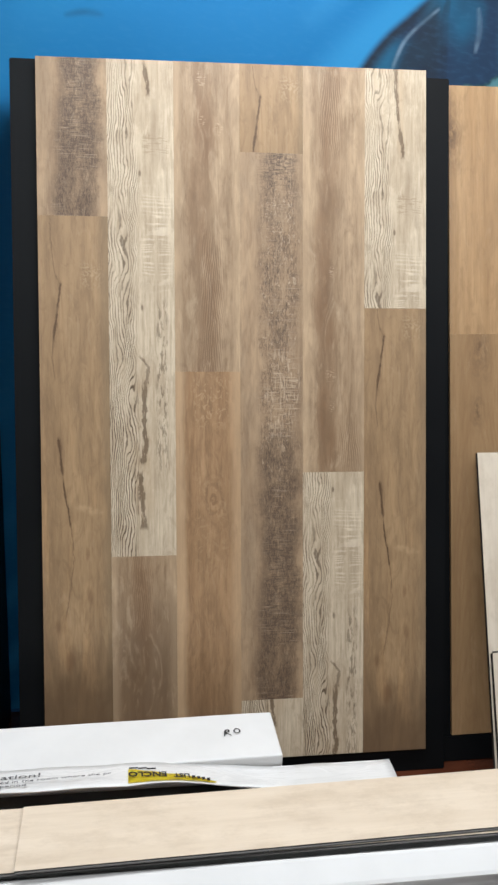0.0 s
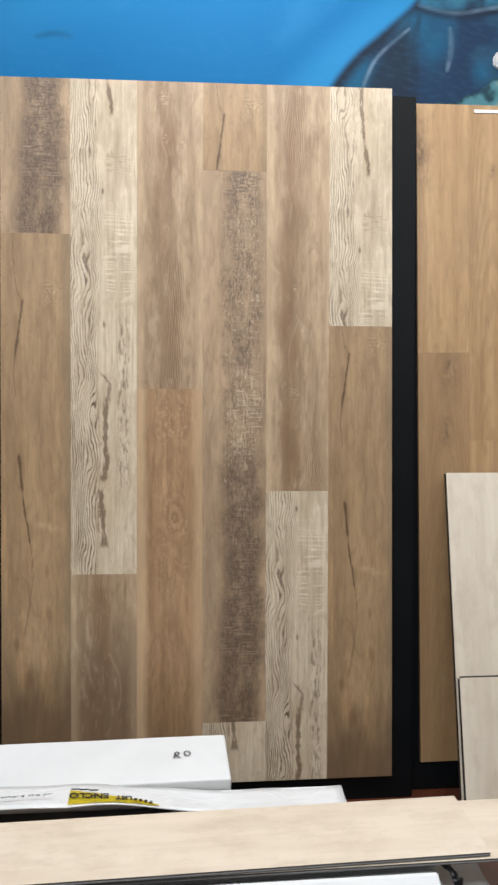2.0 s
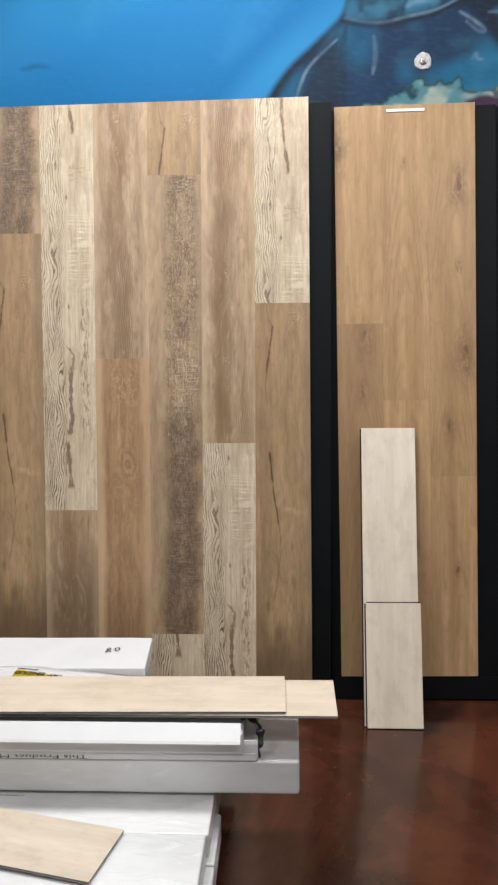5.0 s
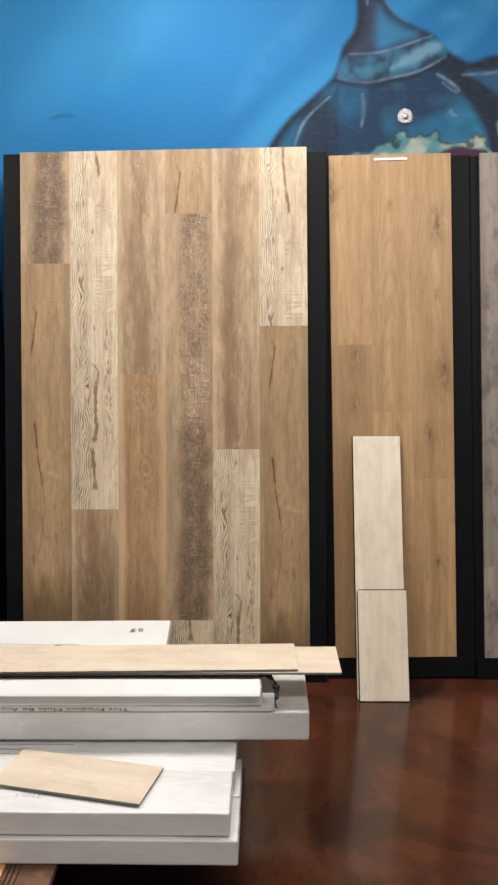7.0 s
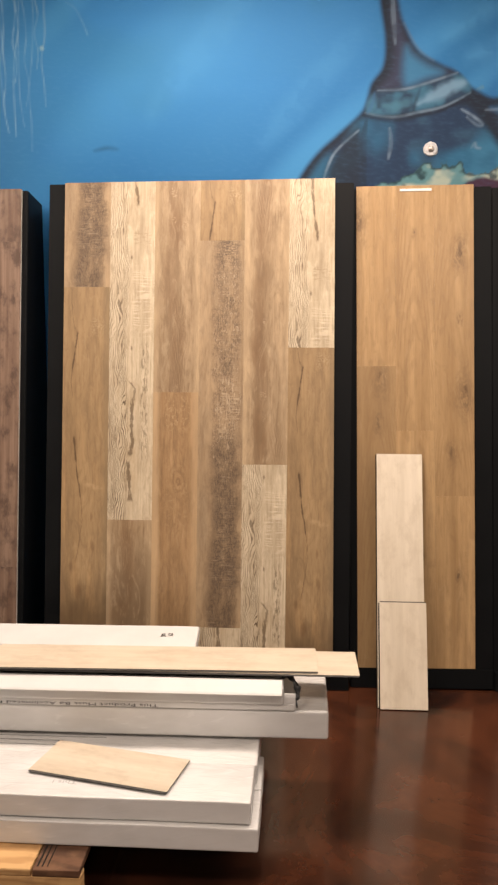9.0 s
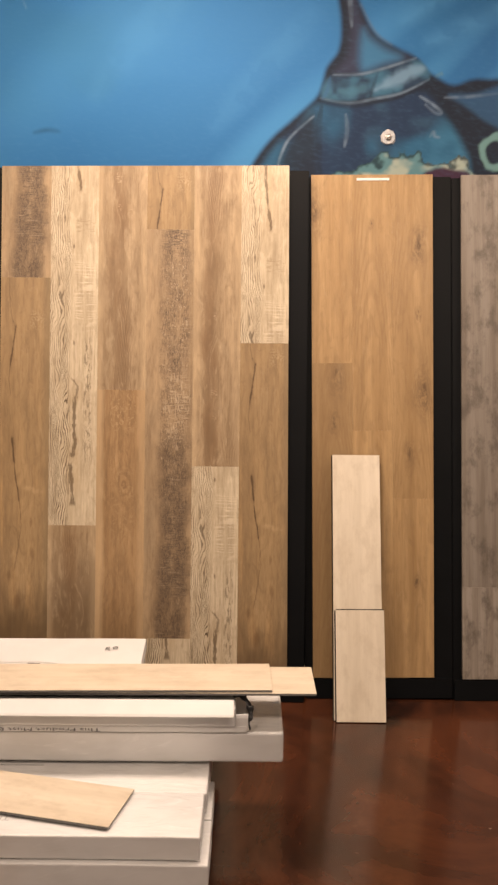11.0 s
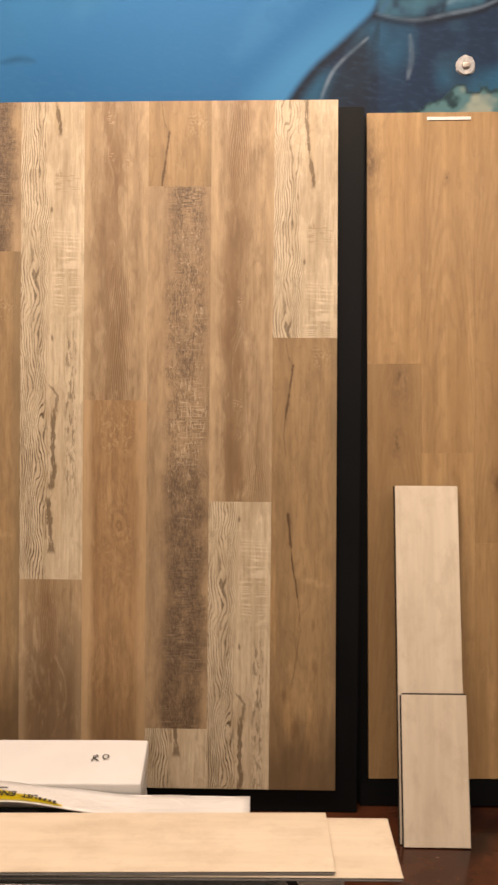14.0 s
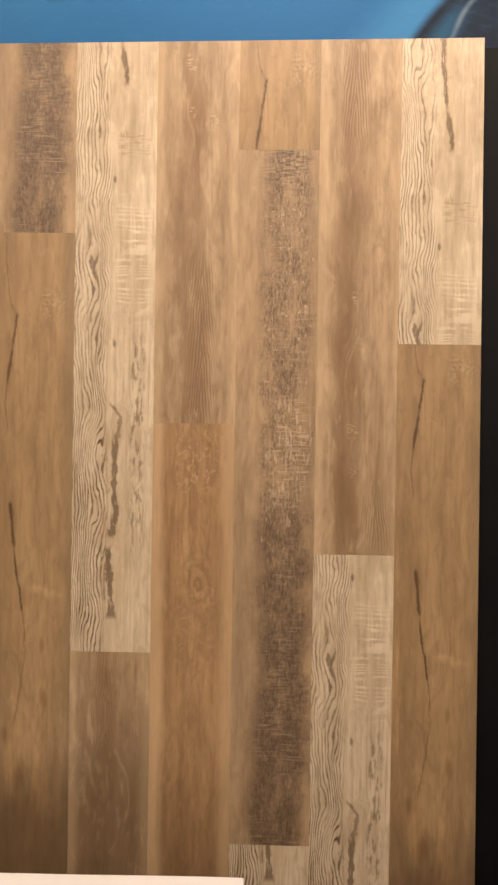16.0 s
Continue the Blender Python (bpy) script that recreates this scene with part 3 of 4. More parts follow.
def prism_bm(profile, x0, x1, bevel=0.0):
    """A closed prism along x from a profile of (y, z)."""
    bm = bmesh.new()
    a = [bm.verts.new((x0, y, z)) for y, z in profile]
    b = [bm.verts.new((x1, y, z)) for y, z in profile]
    bm.faces.new(a)
    bm.faces.new(b[::-1])
    for i in range(len(a)):
        j = (i + 1) % len(a)
        bm.faces.new((a[j], a[i], b[i], b[j]))
    bmesh.ops.recalc_face_normals(bm, faces=bm.faces)
    if bevel:
        bmesh.ops.bevel(bm, geom=list(bm.edges), offset=bevel, segments=2, affect="EDGES")
    return bm


def mesh_of(name, bm, *mats):
    me = bpy.data.meshes.new(name)
    bmesh.ops.recalc_face_normals(bm, faces=bm.faces)
    bm.to_mesh(me)
    bm.free()
    for m in mats:
        me.materials.append(m)
    return me


def thing(name, bm, mats, label, category, m=None, group="", kind=""):
    mats = mats if isinstance(mats, (list, tuple)) else [mats]
    ob = new(name, mesh_of(name, bm, *mats) if bm else None)
    if m is not None:
        ob.matrix_world = m
    return tagged(ob, label, category, group, kind)


def part(name, bm, material, parent, label="", m=None):
    mats = material if isinstance(material, (list, tuple)) else [material]
    ob = new(name, mesh_of(name, bm, *mats))
    ob.parent = parent
    if m is not None:
        ob.matrix_basis = m
    return tagged(ob, label)


def spline(points, steps=6, closed=True):
    """A smooth line through the points."""
    out, n = [], len(points)
    for i in range(n if closed else n - 1):
        p = [Vector(points[(i + k) % n] if closed else points[max(0, min(n - 1, i + k))]) for k in (-1, 0, 1, 2)]
        for s in range(steps):
            t = s / steps
            out.append(0.5 * (2 * p[1] + (p[2] - p[0]) * t + (2 * p[0] - 5 * p[1] + 4 * p[2] - p[3]) * t * t + (3 * p[1] - p[0] - 3 * p[2] + p[3]) * t ** 3))
    if not closed:
        out.append(Vector(points[-1]))
    return out


def lettering(text, size, material, parent, m, stretch=1.0, name="print", bold=0.0):
    """Printed words as a thin mesh in the xy plane of m."""
    cu = bpy.data.curves.new(name, "FONT")
    cu.body, cu.size, cu.extrude, cu.offset = text, size, 0.0002, bold
    cu.resolution_u = 2
    tmp = new(name, cu)
    bpy.context.view_layer.update()
    me = bpy.data.meshes.new_from_object(tmp.evaluated_get(bpy.context.evaluated_depsgraph_get()))
    bpy.data.objects.remove(tmp)
    bpy.data.curves.remove(cu)
    me.materials.clear()
    me.materials.append(material)
    ob = new(name, me)
    ob.parent = parent
    ob.matrix_basis = m @ Matrix.Diagonal((stretch, 1, 1, 1))
    return ob


def tube(name, points, radius, material, parent, label="", flat=1.0):
    bm = bmesh.new()
    pts = [Vector(p) for p in points]
    rings = []
    for i, p in enumerate(pts):
        d = (pts[min(i + 1, len(pts) - 1)] - pts[max(i - 1, 0)]).normalized()
        side = d.cross(Vector((0, 0, 1)) if abs(d.z) < 0.9 else Vector((1, 0, 0))).normalized()
        up = side.cross(d)
        r = radius if not callable(radius) else radius(i / (len(pts) - 1))
        rings.append([bm.verts.new(p + r * (math.cos(a) * side + flat * math.sin(a) * up)) for a in (k * math.tau / 6 for k in range(6))])
    for a, b in zip(rings, rings[1:]):
        for k in range(6):
            bm.faces.new((a[k], a[(k + 1) % 6], b[(k + 1) % 6], b[k]))
    bm.faces.new(rings[0][::-1])
    bm.faces.new(rings[-1])
    return part(name, bm, material, parent, label)


# ---- the room ----
WALL_Y = 0.49
thing("floor", box_bm(-5, 7, -8, 0.7, -0.2, 0.0), FLOOR, "glossy dark red-brown stained concrete floor", "floor", kind="structure")
thing("wall_north", box_bm(-5, 7, WALL_Y, 0.7, 0.0, CEIL), SEA, "wall painted with a bright blue underwater mural", "wall", kind="structure")
thing("wall_south", box_bm(-5, 7, -8.2, -8, 0.0, CEIL), PLASTER, "plain painted wall behind the showroom", "wall", kind="structure")
thing("wall_west", box_bm(-5.2, -5, -8, 0.7, 0.0, CEIL), PLASTER, "plain painted side wall", "wall", kind="structure")
thing("wall_east", box_bm(7, 7.2, -8, 0.7, 0.0, CEIL), PLASTER, "plain painted side wall", "wall", kind="structure")
thing("ceiling", box_bm(-5.2, 7.2, -8.2, 0.7, CEIL, CEIL + 0.15), TILE, "white tiled showroom ceiling", "ceiling", kind="structure")


# ---- the mural: a thin painted sheet on the wall, brushed in code ----
MX = np.concatenate([np.linspace(-2.2, -0.55, 60), np.arange(-0.54, 2.25, 0.0055), np.linspace(2.27, 3.4, 40)])
MZ = np.concatenate([np.linspace(0.02, 1.85, 60), np.arange(1.862, 2.90, 0.0055), np.linspace(2.91, CEIL - 0.01, 6)])
GX, GZ = np.meshgrid(MX, MZ)


def wash(sx, sz, seed, octaves=3):
    """Smooth value noise over the sheet, 0 to 1."""
    total, amp, norm = 0.0, 1.0, 0.0
    for o in range(octaves):
        grid = np.random.default_rng(seed + o).random((64, 64))
        u, v = (GX + 9.0) * sx * 2 ** o, (GZ + 9.0) * sz * 2 ** o
        i, j = np.floor(u).astype(int), np.floor(v).astype(int)
        a, b = u - i, v - j
        a, b = a * a * (3 - 2 * a), b * b * (3 - 2 * b)
        g = lambda m, n: grid[m % 64, n % 64]
        total = total + amp * (g(i, j) * (1 - a) * (1 - b) + g(i + 1, j) * a * (1 - b) + g(i, j + 1) * (1 - a) * b + g(i + 1, j + 1) * a * b)
        norm += amp
        amp *= 0.5
    return total / norm


def ramp(d, a, b):
    t = np.clip((d - a) / (b - a), 0, 1)
    return t * t * (3 - 2 * t)


def near(points, closed):
    """Distance to a smooth line and, for a closed one, whether a place is inside."""
    pts = np.array([(p[0], p[1]) for p in spline(points, 5, closed)])
    ends = np.roll(pts, -1, 0) if closed else pts[1:]
    starts = pts if closed else pts[:-1]
    best = np.full(GX.shape, 9.0)
    inside = np.zeros(GX.shape, bool)
    where = np.full(GX.shape, 0.0)
    for n, ((ax, az), (bx, bz)) in enumerate(zip(starts, ends)):
        dx, dz = bx - ax, bz - az
        t = np.clip(((GX - ax) * dx + (GZ - az) * dz) / (dx * dx + dz * dz + 1e-12), 0, 1)
        d = np.hypot(GX - ax - t * dx, GZ - az - t * dz)
        where = np.where(d < best, (n + t) / len(starts), where)
        best = np.minimum(best, d)
        if closed and az != bz:
            inside ^= ((az > GZ) != (bz > GZ)) & (GX < ax + (GZ - az) * dx / dz)
    return best, inside, where


HUE = np.zeros((*GX.shape, 3))


def lay(mask, colour):
    HUE[...] = HUE * (1 - mask[..., None]) + np.asarray(colour) * mask[..., None]


def fill(points, colour, soft=0.012, ragged=0.0, rim=None, amount=1.0):
    d, inside, _ = near(points, True)
    d = np.where(inside, d, -d) + ragged * (wash(22, 22, 71) - 0.5)
    lay(amount * ramp(d, -soft, soft), colour)
    if rim is not None:
        lay(0.85 * amount * ramp(d, -soft, soft * 0.5) * ramp(-d, -0.022, -0.004), rim)


def brush(points, width, colour, amount=0.6, soft=0.006):
    d, _, w = near(points, False)
    half = 0.38 * width * np.sin(np.pi * np.clip(0.1 + 0.8 * w, 0, 1))
    lay(amount * ramp(half + soft - d, 0, soft * 1.5) * (0.45 + 0.55 * ramp(wash(16, 16, 97), 0.35, 0.6)), colour)


def blend(f, a, b):
    return np.asarray(a) * (1 - f[..., None]) + np.asarray(b) * f[..., None]


# sea: lighter where the painted light falls in, darker to the sides and below
far = np.sqrt(0.55 * (GX - 0.55) ** 2 + 1.5 * (GZ - 2.75) ** 2)
HUE[...] = blend(ramp(far + 0.35 * (wash(1.6, 1.6, 11) - 0.5), 0.1, 1.25), (0.023, 0.222, 0.52), (0.008, 0.130, 0.32))
rays = wash(1.0, 1.0, 21)
slant = 0.5 + 0.5 * np.sin((GX * 0.70 - GZ * 0.72) * 26.0 + 1.3 * wash(1.2, 1.2, 31) + 9.0 * np.sin((GX * 0.70 - GZ * 0.72) * 2.3))
lay(0.34 * ramp(slant * rays, 0.2, 0.75), (0.075, 0.40, 0.76))
lay(0.45 * ramp(wash(2.3, 2.6, 41), 0.5, 0.8), (0.022, 0.19, 0.38))
lay(0.6 * ramp(-GX, 0.05, 0.6), (0.014, 0.10, 0.22))
lay(0.35 * ramp(GX, 1.35, 1.9), (0.022, 0.14, 0.33))
# the dark vessel-like form
NIGHT, MID = (0.012, 0.019, 0.034), (0.016, 0.112, 0.21)
FORM = [(1.235, 3.1), (1.238, 2.80), (1.268, 2.60), (1.262, 2.49), (1.215, 2.42), (1.185, 2.32), (1.09, 2.23), (1.00, 2.15), (0.925, 2.05),
        (0.87, 1.93), (0.86, 1.6), (1.2, 1.45), (2.2, 1.45), (2.3, 2.3), (1.86, 2.385), (1.722, 2.362), (1.652, 2.391), (1.603, 2.423), (1.566, 2.464),
        (1.493, 2.498), (1.410, 2.547), (1.358, 2.628), (1.318, 2.748), (1.296, 3.1)]
fill(FORM, NIGHT, 0.014)
body = blend(ramp(wash(5, 4, 51), 0.40, 0.70), MID, (0.014, 0.036, 0.080))
body = blend(ramp(wash(7, 9, 61), 0.55, 0.8) * 0.6, (0.0, 0.0, 0.0), (0.012, 0.05, 0.07)) + body
fill([(1.18, 2.285), (1.10, 2.20), (1.02, 2.125), (0.955, 2.03), (0.90, 1.9), (1.0, 1.6), (1.75, 1.6), (1.80, 2.0), (1.76, 2.14), (1.68, 2.25), (1.6, 2.335), (1.42, 2.295), (1.32, 2.28)], body, 0.022)
fill([(1.115, 2.20), (1.165, 2.25), (1.185, 2.18), (1.19, 2.0), (1.17, 1.8), (1.02, 1.8), (1.03, 2.05)], (0.014, 0.022, 0.038), 0.03, amount=0.85)
fill([(1.250, 2.400), (1.348, 2.404), (1.460, 2.433), (1.545, 2.459), (1.479, 2.486), (1.400, 2.531), (1.344, 2.622), (1.311, 2.730), (1.292, 2.712), (1.306, 2.576), (1.297, 2.468)], (0.040, 0.050, 0.095), 0.03, amount=0.8)
fill([(1.353, 2.418), (1.442, 2.439), (1.507, 2.463), (1.442, 2.495), (1.381, 2.536), (1.353, 2.558)], (0.030, 0.19, 0.36), 0.03, amount=0.85)
fill([(1.229, 2.391), (1.348, 2.395), (1.460, 2.424), (1.568, 2.459), (1.621, 2.388), (1.526, 2.339), (1.404, 2.312), (1.292, 2.298), (1.197, 2.312)], blend(ramp(wash(14, 12, 81), 0.4, 0.7), (0.018, 0.045, 0.085), (0.032, 0.13, 0.21)), 0.012)
fill([(1.404, 2.337), (1.489, 2.357), (1.573, 2.400), (1.596, 2.424), (1.554, 2.433), (1.479, 2.395)], (0.15, 0.29, 0.42), 0.016, 0.03, amount=0.85)
fill([(1.255, 2.341), (1.311, 2.350), (1.376, 2.364), (1.376, 2.328), (1.292, 2.318)], (0.050, 0.17, 0.25), 0.014, 0.03, amount=0.6)
brush([(1.390, 2.309), (1.404, 2.359), (1.418, 2.404)], 0.014, NIGHT, 0.7)
fill([(1.70, 2.325), (1.80, 2.33), (1.95, 2.36), (1.95, 2.20), (1.86, 2.22), (1.77, 2.28)], (0.020, 0.075, 0.155), 0.015)
fill([(1.23, 2.02), (1.34, 2.035), (1.385, 2.05), (1.42, 2.04), (1.44, 2.075), (1.485, 2.10), (1.53, 2.112), (1.585, 2.095), (1.6, 2.07), (1.67, 2.06), (1.74, 2.09),
      (1.80, 2.06), (1.83, 2.02), (1.82, 1.85), (1.5, 1.8), (1.28, 1.9)], blend(ramp(wash(12, 16, 91), 0.42, 0.62), (0.085, 0.215, 0.245), (0.33, 0.39, 0.335)), 0.004, 0.10, (0.008, 0.025, 0.035))
fill([(1.60, 2.0), (1.66, 2.04), (1.75, 2.04), (1.80, 2.01), (1.78, 1.85), (1.62, 1.85)], (0.050, 0.022, 0.045), 0.008, 0.015)
fill([(1.83, 2.12), (1.86, 2.17), (1.91, 2.18), (1.95, 2.12), (1.93, 2.05), (1.86, 2.04)], (0.12, 0.26, 0.26), 0.006, 0.02)
fill([(1.855, 2.115), (1.875, 2.145), (1.905, 2.15), (1.93, 2.115), (1.915, 2.07), (1.875, 2.065)], NIGHT, 0.006)
SILVER = (0.17, 0.25, 0.34)
for pts, w, a in (([(1.244, 2.395), (1.358, 2.400), (1.473, 2.431), (1.566, 2.461)], 0.009, 0.7), ([(1.194, 2.307), (1.306, 2.289), (1.410, 2.307), (1.514, 2.329), (1.621, 2.382)], 0.010, 0.65),
                  ([(1.169, 2.238), (1.077, 2.156), (1.042, 2.088), (1.026, 2.033)], 0.010, 0.8), ([(1.296, 2.246), (1.303, 2.187), (1.294, 2.124)], 0.018, 0.6),
                  ([(1.587, 2.318), (1.633, 2.291), (1.674, 2.258), (1.652, 2.255), (1.610, 2.287)], 0.012, 0.85), ([(1.685, 2.314), (1.778, 2.318), (1.900, 2.332)], 0.012, 0.5),
                  ([(1.290, 2.830), (1.300, 2.694), (1.311, 2.576)], 0.022, 0.5), ([(1.633, 2.165), (1.646, 2.183), (1.651, 2.167), (1.671, 2.162)], 0.012, 0.6),
                  ([(1.344, 2.658), (1.404, 2.558), (1.470, 2.509)], 0.006, 0.3)):
    brush(pts, w, SILVER, a)
brush([(1.194, 2.294), (1.306, 2.276), (1.410, 2.294), (1.514, 2.317), (1.621, 2.368)], 0.012, NIGHT, 0.8)
brush([(1.231, 2.385), (1.222, 2.341), (1.203, 2.305)], 0.016, (0.035, 0.13, 0.30), 0.7)
for dx, dz in ((0.0, 0.0), (0.012, 0.006)):
    brush([(1.648 + dx, 2.394 + dz), (1.654 + dx, 2.398 + dz), (1.660 + dx, 2.394 + dz)], 0.014, (0.10, 0.22, 0.26), 0.8)
brush([(1.20, 2.28), (1.19, 2.18), (1.20, 2.0)], 0.03, NIGHT, 0.5)
brush([(1.74, 2.27), (1.80, 2.17), (1.82, 2.05)], 0.03, NIGHT, 0.8)
# slanting shafts of painted light
for x0, z0, x1, z1, w, a in ((1.52, 2.60, 1.82, 2.78, 0.05, 0.22), (1.62, 2.52, 1.95, 2.66, 0.04, 0.26), (0.78, 2.20, 1.16, 2.62, 0.10, 0.12), (0.30, 2.30, 0.75, 2.85, 0.14, 0.10)):
    brush([(x0, z0), ((x0 + x1) / 2, (z0 + z1) / 2 + 0.008), (x1, z1)], w, (0.11, 0.45, 0.80), a, 0.05)
# pale drips and a bubble beside the russet board, a small dark fish-shaped dash
rnd = random.Random(4)
for k in range(14):
    sx = -0.43 + 0.021 * k + rnd.uniform(-0.008, 0.008)
    low = rnd.uniform(2.15, 2.55)
    brush([(sx + rnd.uniform(-0.014, 0.014), 3.0 + (low - 3.0) * q / 7) for q in range(8)], 0.004, (0.16, 0.33, 0.48), rnd.uniform(0.4, 0.8), 0.005)
brush([(-0.05, 2.76), (-0.01, 2.735), (0.02, 2.68), (0.04, 2.63)], 0.005, (0.16, 0.36, 0.55), 0.6)
brush([(0.06, 2.165), (0.115, 2.175), (0.16, 2.168)], 0.016, (0.010, 0.075, 0.14), 0.55, 0.012)
brush([(-0.158, 2.575), (-0.155, 2.578), (-0.150, 2.576)], 0.026, (0.20, 0.38, 0.46), 0.9)

sheet = bpy.data.meshes.new("mural")
NX, NZ = len(MX), len(MZ)
places = np.stack([GX, np.zeros_like(GX), GZ], -1).reshape(-1, 3)
corner = (np.arange(NZ - 1)[:, None] * NX + np.arange(NX - 1)[None, :]).ravel()
quads = np.stack([corner, corner + 1, corner + NX + 1, corner + NX], -1)
sheet.from_pydata(places.tolist(), [], quads.tolist())
hue = sheet.attributes.new("hue", "FLOAT_COLOR", "POINT")
hue.data.foreach_set("color", np.concatenate([HUE.reshape(-1, 3), np.ones((NX * NZ, 1))], 1).astype(np.float32).ravel())
sheet.materials.append(MURAL)
mural = new("mural", sheet)
mural.matrix_world = pose(0, WALL_Y - 0.003, -0.007)
tagged(mural, "bright blue underwater mural with a dark vessel-like form", "mural", kind="structure")


# a round bolt fixed in the wall above the oak board
bolt = thing("wall_bolt", None, [], "round shiny metal bolt with a white washer in the blue wall", "bolt", pose(1.467, WALL_Y - 0.010, 2.153))
bm = bmesh.new()
bmesh.ops.create_cone(bm, segments=24, radius1=0.030, radius2=0.026, depth=0.006, cap_ends=True, matrix=Matrix.Rotation(radians(90), 4, "X"))
jitter = random.Random(8)
for v in bm.verts:
    v.co += Vector((jitter.uniform(-0.002, 0.002), 0, jitter.uniform(-0.002, 0.002)))
part("washer", bm, WASHER, bolt, "white washer", pose(0, 0.004, 0))
bm = bmesh.new()
bmesh.ops.create_uvsphere(bm, u_segments=12, v_segments=6, radius=0.013, matrix=Matrix.Diagonal((1, 0.45, 1, 1)))
part("bolt_head", bm, METAL, bolt, "shiny metal head")


# ---- display racks ----
LEAN = -8.0
SL, CL = math.sin(radians(8)), math.cos(radians(8))


def plank_bm(w, z0, z1, depth, z1b=None, w0=None):
    """A flooring plank standing on end: front at y = 0, bevelled lip, z along it."""
    z1b = z1 if z1b is None else z1b
    w0 = w if w0 is None else w0
    g, e = 0.0001, 0.0003
    bm = bmesh.new()
    outer = [bm.verts.new((x, e, z)) for x, z in ((g / 2, z0 + g / 2), (w0 - g / 2, z0 + g / 2), (w - g / 2, z1b - g / 2), (g / 2, z1 - g / 2))]
    inner = [bm.verts.new((x, 0, z)) for x, z in ((e, z0 + e), (w0 - e, z0 + e), (w - e, z1b - e), (e, z1 - e))]
    back = [bm.verts.new((v.co.x, depth, v.co.z)) for v in outer]
    bm.faces.new(inner)
    for ring0, ring1 in ((inner, outer), (outer, back)):
        for i in range(4):
            j = (i + 1) % 4
            bm.faces.new((ring0[i], ring0[j], ring1[j], ring1[i]))
    bm.faces.new(back[::-1])
    return bm


def rack(x0, x1, top, front, base, label, sway=0.0, kick=False):
    """A black wedge-shaped stand whose front leans back against the wall; its origin lies at the foot of the leaning face."""
    ox, oy, oz = base
    ob = thing("display_rack", None, [], label, "display rack", pose(ox, oy, oz, LEAN, sway, 0), "flooring display racks")
    zt = top
    deep = (WALL_Y - 0.015 - oy - zt * SL) / CL
    prof = [(front, -(oz / CL) + front * SL / CL), (front, zt), (deep, zt - 0.004)]
    low_y = WALL_Y - 0.015
    # back foot of the wedge, given in the leaning frame
    dy, dz = low_y - oy, 0.0 - oz
    prof.append((dy * CL - dz * SL, dy * SL + dz * CL))
    part("carcass", prism_bm(prof, x0 - ox, x1 - ox, 0.0025), BLACK, ob, "black laminate carcass")
    if kick:
        part("kickboard", prism_bm([(0.001, -(oz / CL) + 0.001), (0.001, -0.004), (front - 0.0005, -0.004), (front - 0.0005, -(oz / CL) + front * SL / CL)], x0 - ox + 0.004, x1 - ox - 0.004, 0.0012), BLACK, ob)
    return ob


W = 0.178
# the large board with mixed planks
main_rack = rack(-0.08, 1.143, 1.925, 0.020, (0, 0, 0.086), "black leaning display rack faced with mixed tan and cream wood-look planks", kick=False)
part("panel_core", box_bm(-0.009, 1.0655, 0.0046, 0.0192, -0.010, 1.921, 0.001), EDGE, main_rack, "pale panel edge")
LEFT = -0.010
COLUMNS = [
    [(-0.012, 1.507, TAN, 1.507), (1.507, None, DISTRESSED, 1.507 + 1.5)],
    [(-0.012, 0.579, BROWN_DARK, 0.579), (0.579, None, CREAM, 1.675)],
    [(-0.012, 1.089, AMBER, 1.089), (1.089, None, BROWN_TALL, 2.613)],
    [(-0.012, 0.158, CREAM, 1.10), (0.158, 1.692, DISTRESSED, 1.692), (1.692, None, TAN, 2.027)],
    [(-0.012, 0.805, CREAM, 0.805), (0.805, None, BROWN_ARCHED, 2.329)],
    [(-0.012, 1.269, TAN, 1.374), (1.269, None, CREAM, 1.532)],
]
XS = [LEFT, 0.176, 0.355, 0.536, 0.713, 0.890, 1.067]


def top_at(x):
    return 1.924 + 0.013 * (x - LEFT) / 1.078


for k, column in enumerate(COLUMNS):
    xa, xb = XS[k], XS[k + 1]
    for v0, v1, mat, zero in column:
        a = v1 if v1 is not None else top_at(xa)
        b = v1 if v1 is not None else top_at(xb)
        slant = [0.0115 * (1 - v / 1.94) if k == 5 else 0.0 for v in (v0, b)]
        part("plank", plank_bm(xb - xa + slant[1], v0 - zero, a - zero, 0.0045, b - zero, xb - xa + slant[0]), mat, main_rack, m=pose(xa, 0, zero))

# the narrow oak board
oak_rack = rack(1.150, 1.7152, 1.913, 0.012, (1.180, 0.054, 0.080), "black leaning display rack faced with honey oak planks", -0.8, True)
OW = 0.154
for k, joint in enumerate((1.20, 0.942, 0.682)):
    for n, (a, b) in enumerate(((0.0, joint), (joint, 1.918))):
        part("plank", plank_bm(OW, a - joint, b - joint, 0.0115), OAKS[2 * k + n], oak_rack, m=pose(OW * k, 0, joint))
part("label_strip", box_bm(0.172, 0.297, -0.0025, -0.0005, 1.895, 1.9045, 0.0006), STICKER, oak_rack, "white label strip")

